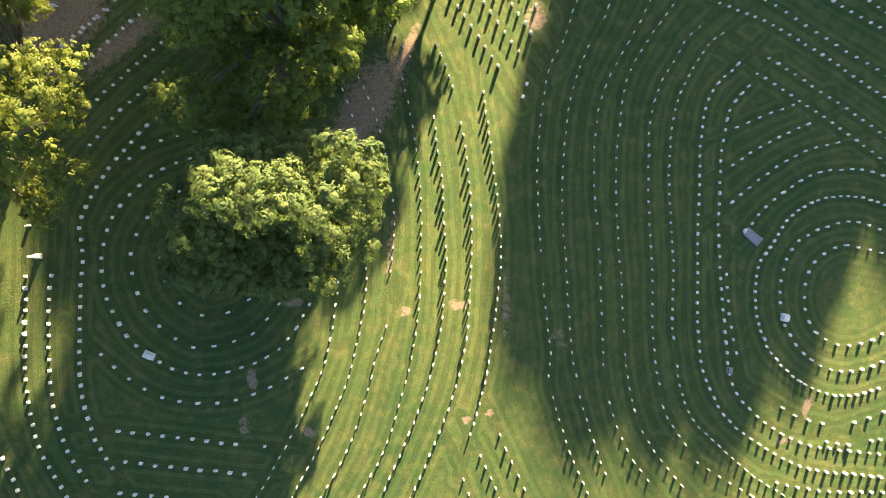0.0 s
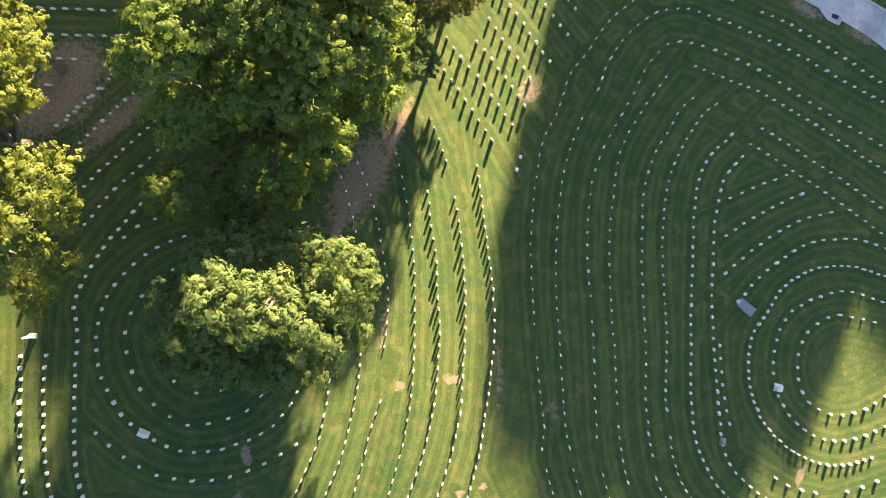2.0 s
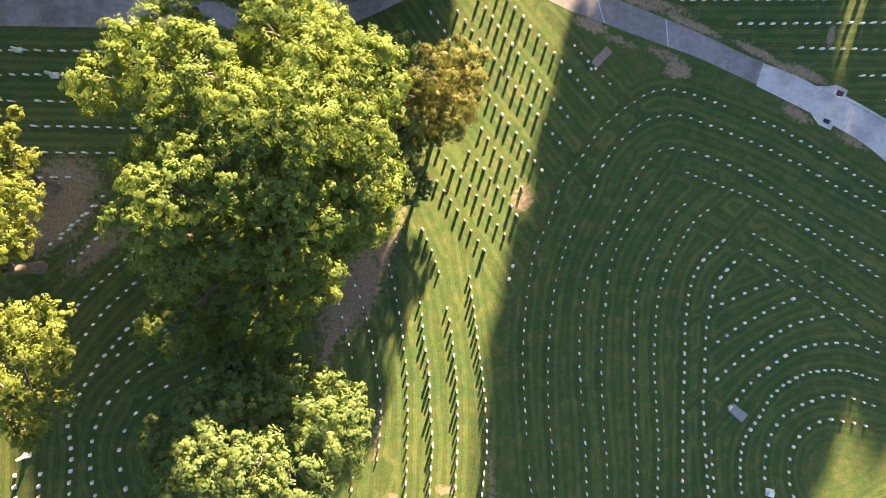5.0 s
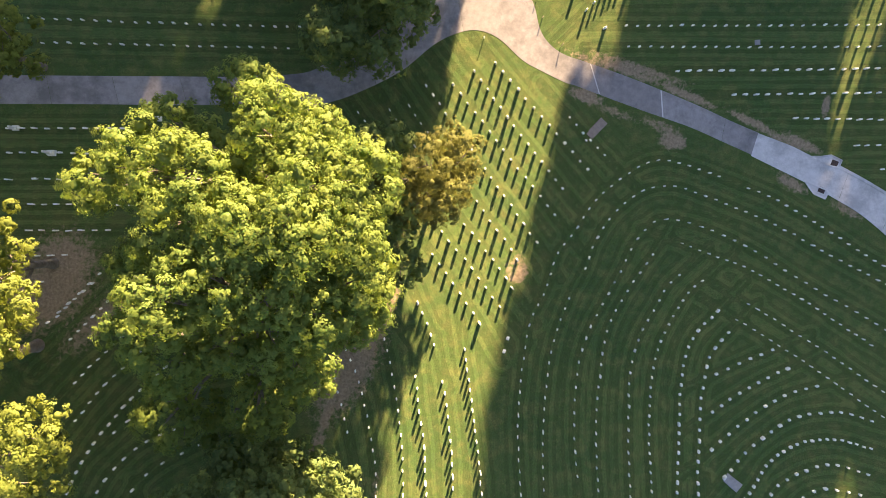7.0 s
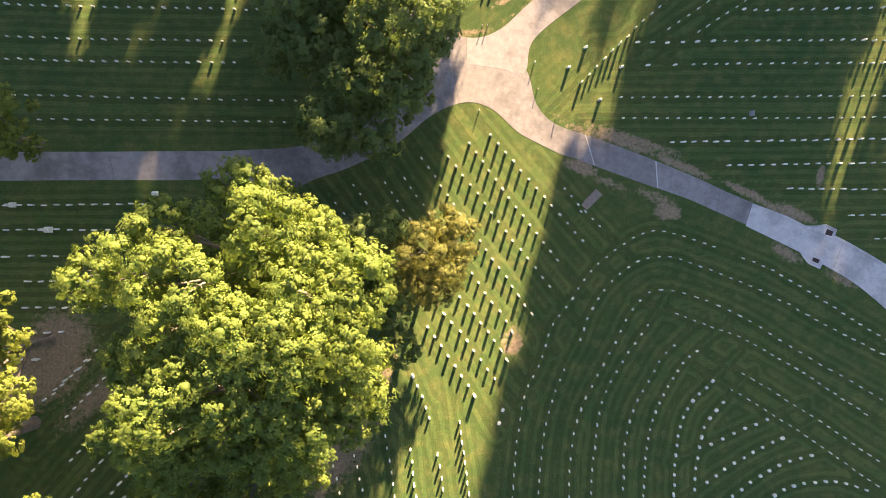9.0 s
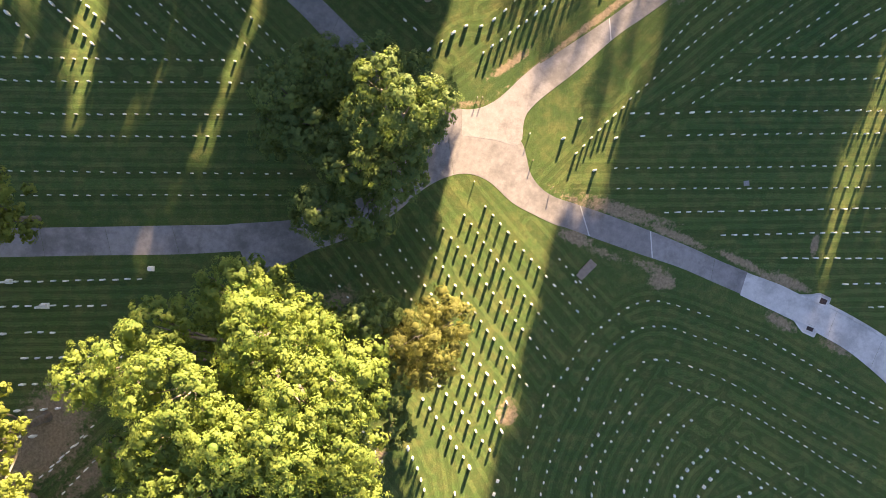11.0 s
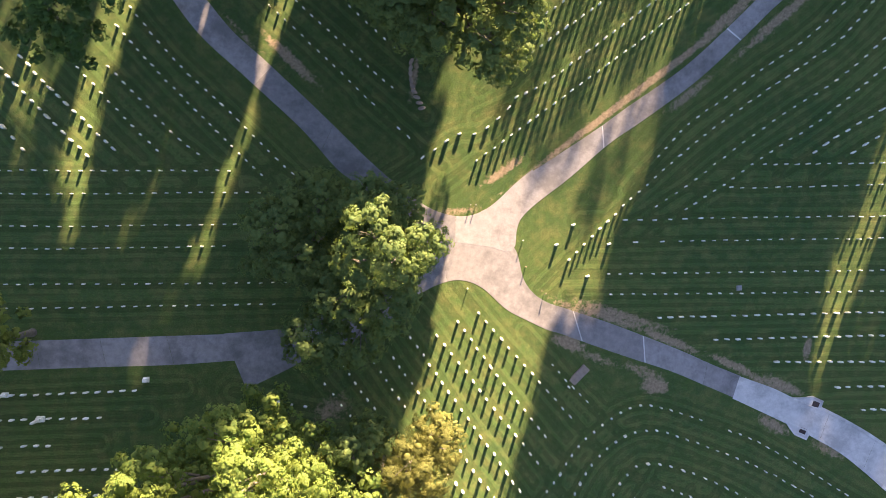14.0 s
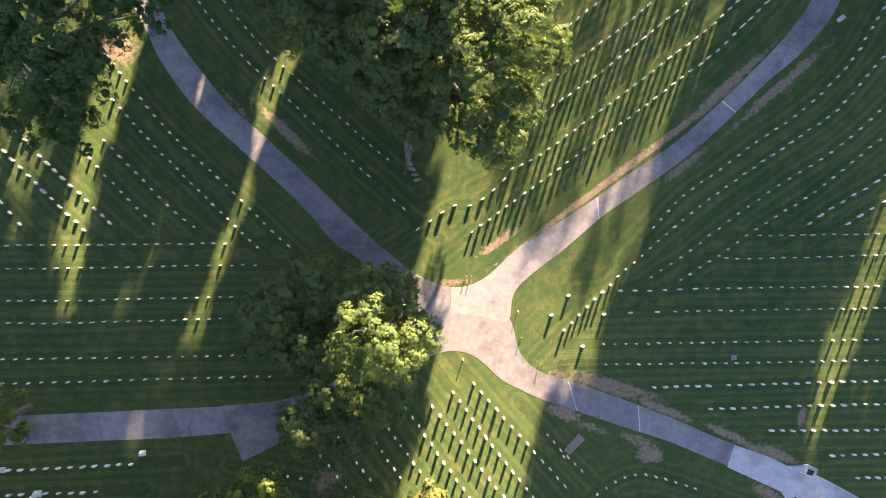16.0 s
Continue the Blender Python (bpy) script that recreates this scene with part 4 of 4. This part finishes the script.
def unseen_tree(x, y, h, spread, seed, bottom=0.3, thin=False):
    """An unseen tree added beyond the lawns to shade them; bottom: the share of its height that is bare trunk."""
    rng = random.Random(seed)
    g = gz(x, y)
    lobes = []
    levels = max(2, round(h * (1 - bottom) / (spread * 0.75)))
    for lev in range(levels):
        f = (lev + 0.5) / levels
        z = g + h * (bottom + (0.96 - bottom) * f)
        wide = spread * (0.62 if f < 0.8 else 0.4)
        if not thin:
            lobes.append((x, y, z, spread * 0.62))
        for k in range(5):
            a = k * 1.257 + lev * 0.6 + rng.uniform(-0.3, 0.3)
            lobes.append((x + wide * math.cos(a), y + wide * math.sin(a), z + rng.uniform(-1.5, 1.5), spread * rng.uniform(0.42, 0.56)))
    if thin:
        return tree(lobes, LEAF_LIME, "low thin-leaved tree, unseen, added to dapple the lawn", base=(x, y), seed=seed, leaf=0.25, clumps=5, leaves=14, girth=0.15, lower_boughs=False, core=0.0)
    return tree(lobes, LEAF_GREEN, "big green tree, unseen, added beyond the lawn to shade it", base=(x, y), seed=seed, leaf=0.6, clumps=16, leaves=18, girth=0.6, lower_boughs=False, core=0.9, puff=1.6)


# unseen north-eastern belt, placed so that its shadows cover the eastern lawn
for i, (x, y, h, s, low) in enumerate([(50, 130, 30, 6.5, 0.4), (60, 133, 37, 7, 0.1), (68, 132, 36, 6, 0.1), (74.5, 131, 36, 6, 0.1), (91.5, 131, 31, 5.2, 0.1), (102.5, 132, 26.5, 5.2, 0.1), (68, 147, 40, 7, 0.2), (57, 146, 37, 7, 0.42), (98, 148, 31.5, 5.5, 0.2),
                                       (111, 128, 23, 7, 0.1), (91, 151, 39, 6, 0.45), (83, 152, 38, 6, 0.455), (64, 160, 41, 7, 0.2), (76, 162, 42, 7, 0.3), (87, 164, 39, 7, 0.51)]):
    unseen_tree(x, y, h, s, 60 + i, low)
# unseen north-western belt, spaced for its shadow streaks; the rear row is bare below
for i, (x, y, h, s, low) in enumerate([(-46, 134, 27, 5, 0.1), (-20, 133, 17, 4.3, 0.1), (-10.5, 136, 20, 4, 0.1), (1.5, 134, 30, 6, 0.1), (14, 136, 30, 6.5, 0.1), (-62, 130, 25, 6, 0.1),
                                       (-50, 152, 42, 8, 0.44), (-37, 154, 42, 8, 0.44), (-24, 153, 43, 8, 0.48), (-11, 155, 44, 8, 0.5), (3, 153, 46.5, 8, 0.46), (-4, 160, 46, 7, 0.62), (13, 158, 54, 7, 0.45)]):
    unseen_tree(x, y, h, s, 90 + i, low)

# unseen western belt beyond the oval, made up to keep sky light off it
for i, (x, y, h) in enumerate([(-67, -36, 26), (-69, -18, 29), (-68, 0, 30), (-70, 18, 30), (-69, 36, 27)]):
    unseen_tree(x, y, h, 8, 140 + i, 0.15)
# low, thin-leaved trees out of view, added to dim and dapple the northern lawns
for i, (x, y, h) in enumerate([(29, 130, 9.5), (36, 131, 9.5), (43, 129, 10), (50, 127, 9.5), (-33, 132, 24), (-40, 133, 22)]):
    unseen_tree(x, y, h, 4.2, 120 + i, 0.1, thin=True)


# ---- single monuments and small things ----
def ledger(at, length, width, turn, material, label, name="ledger_stone"):
    """A flat grave slab on a low kerb."""
    ob = holder(name, *at, label, "ledger", turn=turn)
    bm = bmesh.new()
    block(bm, length + 0.2, width + 0.2, -0.1, 0.08, bevel=0.02)
    part("kerb", bm, material, ob)
    bm = bmesh.new()
    block(bm, length, width, 0.08, 0.2, bevel=0.03)
    part("slab", bm, material, ob)
    return ob


def monument(at, height, width, turn, label):
    """A white monument: stepped base, die and tapering shaft."""
    ob = holder("monument", *at, label, "monument", turn=turn)
    bm = bmesh.new()
    block(bm, width * 1.9, width * 1.5, -0.1, height * 0.12, bevel=0.02)
    part("base", bm, MARBLE, ob)
    bm = bmesh.new()
    block(bm, width * 1.35, width * 1.05, height * 0.12, height * 0.34, bevel=0.02)
    part("die", bm, MARBLE, ob)
    bm = bmesh.new()
    block(bm, width * 0.9, width * 0.7, height * 0.34, height * 0.95, bevel=0.02, taper=0.72)
    block(bm, width * 0.62, width * 0.48, height * 0.95, height, bevel=0.01, taper=0.2)
    part("shaft", bm, MARBLE, ob)
    return ob


def big_marker(at, w, d, h, turn, material, label):
    ob = holder("grave_marker", *at, label, "headstone", turn=turn)
    bm = bmesh.new()
    block(bm, w * 1.25, d * 1.35, -0.1, 0.14, bevel=0.02)
    part("plinth", bm, material, ob)
    bm = bmesh.new()
    block(bm, w, d, 0.14, h, bevel=0.06, taper=0.92)
    part("tablet", bm, material, ob)
    return ob


def drain(at, turn, bay):
    """A storm drain: an angled concrete bay off the lane with a low curb and a rusty grate."""
    ob = holder("storm_drain", *at, "storm drain with rusty iron grate in an angled concrete bay", "drain", "storm drains")
    o = Vector((at[0], at[1], gz(*at)))
    pts = [Vector((x, y, gz(x, y))) - o for x, y in bay]
    bm = bmesh.new()
    top = [bm.verts.new(p + Vector((0, 0, 0.04))) for p in pts]
    low = [bm.verts.new(p + Vector((0, 0, -0.15))) for p in pts]
    bm.faces.new(top)
    for k in range(len(pts)):
        bm.faces.new((top[k], low[k], low[(k + 1) % len(pts)], top[(k + 1) % len(pts)]))
    bmesh.ops.recalc_face_normals(bm, faces=bm.faces)
    part("bay", bm, PALE_CONCRETE, ob)
    for p, q in zip(pts, pts[1:]):
        d = q - p
        bm = bmesh.new()
        block(bm, d.length + 0.1, 0.22, -0.15, 0.13, bevel=0.03)
        bmesh.ops.transform(bm, matrix=Matrix.Translation((p + q) / 2) @ Matrix.Rotation(math.atan2(d.y, d.x), 4, "Z"), verts=bm.verts)
        part("curb", bm, PALE_CONCRETE, ob)
    spin = Matrix.Rotation(radians(turn), 4, "Z")
    # solid block whose dark colour gives the shade of the pit under the bars
    bm = bmesh.new()
    block(bm, 0.95, 0.8, -0.1, 0.078, bevel=0)
    bmesh.ops.transform(bm, matrix=spin, verts=bm.verts)
    part("pit", bm, PIT_SHADE, ob)
    for k in range(7):
        bm = bmesh.new()
        block(bm, 0.08, 0.78, 0.078, 0.1, -0.39 + 0.13 * k, 0, bevel=0)
        bmesh.ops.transform(bm, matrix=spin, verts=bm.verts)
        part("grate_bar", bm, RUST, ob)
    return ob


def curb_line(points, n, label):
    """A raised concrete edge along a lane."""
    ob = tagged(new("trim"), label, "curb", kind="structure")
    at = spline(points, n)
    for (x0, y0), (x1, y1) in zip(at, at[1:]):
        bm = bmesh.new()
        d = math.hypot(x1 - x0, y1 - y0)
        block(bm, d - 0.02, 0.42, -0.15, 0.1, bevel=0.02)
        mid = ((x0 + x1) / 2, (y0 + y1) / 2)
        bmesh.ops.transform(bm, matrix=Matrix.Translation((*mid, gz(*mid))) @ Matrix.Rotation(math.atan2(y1 - y0, x1 - x0), 4, "Z"), verts=bm.verts)
        part("curbstone", bm, PALE_CONCRETE, ob)


def stake(at, h, lean, material, label, name="stake"):
    ob = holder(name, *at, label, name.replace("_", " "))
    bm = bmesh.new()
    top = Vector((lean[0], lean[1], h))
    tube(bm, [Vector((0, 0, -0.2)), top * 0.5, top], [0.06, 0.055, 0.05], 8)
    part("post", bm, material, ob)
    bm = bmesh.new()
    tube(bm, [top, top * 1.02, top * 1.07], [0.085, 0.09, 0.03], 8)
    part("cap", bm, material, ob)
    return ob


ledger((41.8, -0.8), 2.4, 1.15, -38, GREYSTONE, "flat grey granite ledger stone in the grass")
ledger((23.2, 47.4), 2.9, 1.0, 46, BROWNSTONE, "flat brown stone ledger with worn surface")
ledger((45.4, 59.3), 0.55, 0.5, 5, GREYSTONE, "small square grey plate set in the grass", "ground_plate")
big_marker((40.7, 0.1), 0.45, 0.22, 0.6, 30, MARBLE, "white marble marker at the head of a ledger")
big_marker((21.8, 45.8), 0.32, 0.16, 0.5, -43, MARBLE, "white marble marker beside the brown ledger")
big_marker((46.2, -11.7), 0.85, 0.8, 0.8, 75, MARBLE, "large blocky white marble grave marker")
big_marker((38.3, -18.7), 0.8, 0.6, 0.6, 80, GREYSTONE, "rough grey granite grave marker among white stones")
big_marker((-35.7, -15.1), 1.1, 0.65, 0.8, -25, MARBLE, "broad white marble marker within the shaded oval")
big_marker((11.0, 19.3), 0.38, 0.3, 0.35, 70, MARBLE, "low white marker at the lawn's edge")
big_marker((10.5, 17.6), 0.38, 0.3, 0.35, 70, MARBLE, "low white marker at the lawn's edge")
big_marker((-33.9, 47.9), 0.6, 0.5, 0.7, 0, MARBLE, "single white marker near the lane")
monument((-48.3, -3.0), 2.3, 0.42, 0, "white marble monument with a stepped base")
monument((-46.5, 43.3), 2.3, 0.5, 0, "white marble monument standing in a straight row")
monument((-50.9, 46.4), 1.6, 0.42, 0, "low white monument in a straight row")
drain((56.7, 42.9), -22, [(53.2, 43.8), (54.8, 43.8), (56.2, 44.0), (57.7, 43.3), (57.3, 42.3), (56.2, 42.5), (54.1, 43.4)])
drain((54.9, 39.2), -22, [(52.5, 40.5), (53.1, 39.6), (53.8, 38.7), (55.4, 38.0), (55.8, 38.8), (55.6, 39.2), (53.1, 40.2)])
curb_line([(57.4, 42.4), (60.9, 40.6), (65.0, 38.2), (69.9, 34.8)], 12, "raised pale concrete curb along the lane")
curb_line([(55.8, 38.8), (60.2, 36.3), (63.6, 33.7), (67.5, 30.3)], 12, "raised pale concrete curb along the lane")
stake((15.4, 65.9), 0.7, (0.0, 0.0), MARBLE, "slim white marker post near the junction", "marker_post")
stake((15.8, 62.3), 0.6, (0.05, 0.0), WOODPOST, "weathered wooden stake at the lane's edge")
stake((18.2, 58.3), 0.7, (0.35, 0.4), WOODPOST, "leaning wooden stake at the lane's edge")
stake((8.3, 70.7), 0.6, (0.0, 0.0), GREYSTONE, "short grey bollard at the lane's edge", "bollard")
stake((9.0, 70.7), 0.6, (0.0, 0.0), GREYSTONE, "short grey bollard at the lane's edge", "bollard")
stake((7.9, 59.4), 0.8, (0.0, 0.0), MARBLE, "white marker post on the grass point", "marker_post")
for at in ((20.0, 65.3), (22.3, 68.0), (27.2, 65.4), (24.3, 61.0), (-49.4, 0.6)):
    big_marker(at, 0.42, 0.2, 0.75, 20, MARBLE, "upright white marble headstone standing apart")
box = holder("utility_box", *(57.2, 104.6), "small pale metal utility box beside the lane", "utility box", turn=40)
bm = bmesh.new()
block(bm, 0.7, 0.5, -0.05, 0.7, bevel=0.03)
part("cabinet", bm, PALE_CONCRETE, box)
bm = bmesh.new()
block(bm, 0.78, 0.58, 0.7, 0.76, bevel=0.02)
part("lid", bm, PALE_CONCRETE, box)
# low border of worn stones round the big tree
for k, (x, y) in enumerate(spline([(0.3, 89.9), (0.2, 88.0), (0.6, 86.2), (1.7, 83.7)], 9)):
    big = holder("border_stone", x, y, "worn brown stone in a low border on the lawn", "stone", "border stones", turn=60 + 17 * k)
    bm = bmesh.new()
    bmesh.ops.create_icosphere(bm, subdivisions=2, radius=0.3)
    for v in bm.verts:
        v.co = Vector((v.co.x * 1.7, v.co.y * 0.9, v.co.z * 0.8)) * (1 + 0.25 * noise.noise(v.co * 3 + Vector((k, 0, 0))))
    part("stone", bm, BROWNSTONE, big)
branch = holder("fallen_branch", *(-48.2, 5.3), "bare pale fallen branch with twigs on the grass", "branch")
rng = random.Random(4)
main = [Vector((-0.6, 2.2, 0.1)), Vector((0.1, 0.9, 0.25)), Vector((0.5, -0.4, 0.3)), Vector((0.9, -1.9, 0.12))]
bm = bmesh.new()
tube(bm, main, [0.09, 0.075, 0.06, 0.03], 7)
part("stem", bm, WOODPOST, branch)
for k in range(9):
    start = main[1 + k % 3].lerp(main[k % 3], rng.random())
    tip = start + Vector((rng.uniform(-1.1, 1.1), rng.uniform(-1.3, 0.3), rng.uniform(-0.05, 0.4)))
    bm = bmesh.new()
    tube(bm, [start, start.lerp(tip, 0.5) + Vector((0.1, 0.05, 0.08)), tip], [0.035, 0.025, 0.012], 5)
    part("twig", bm, WOODPOST, branch)
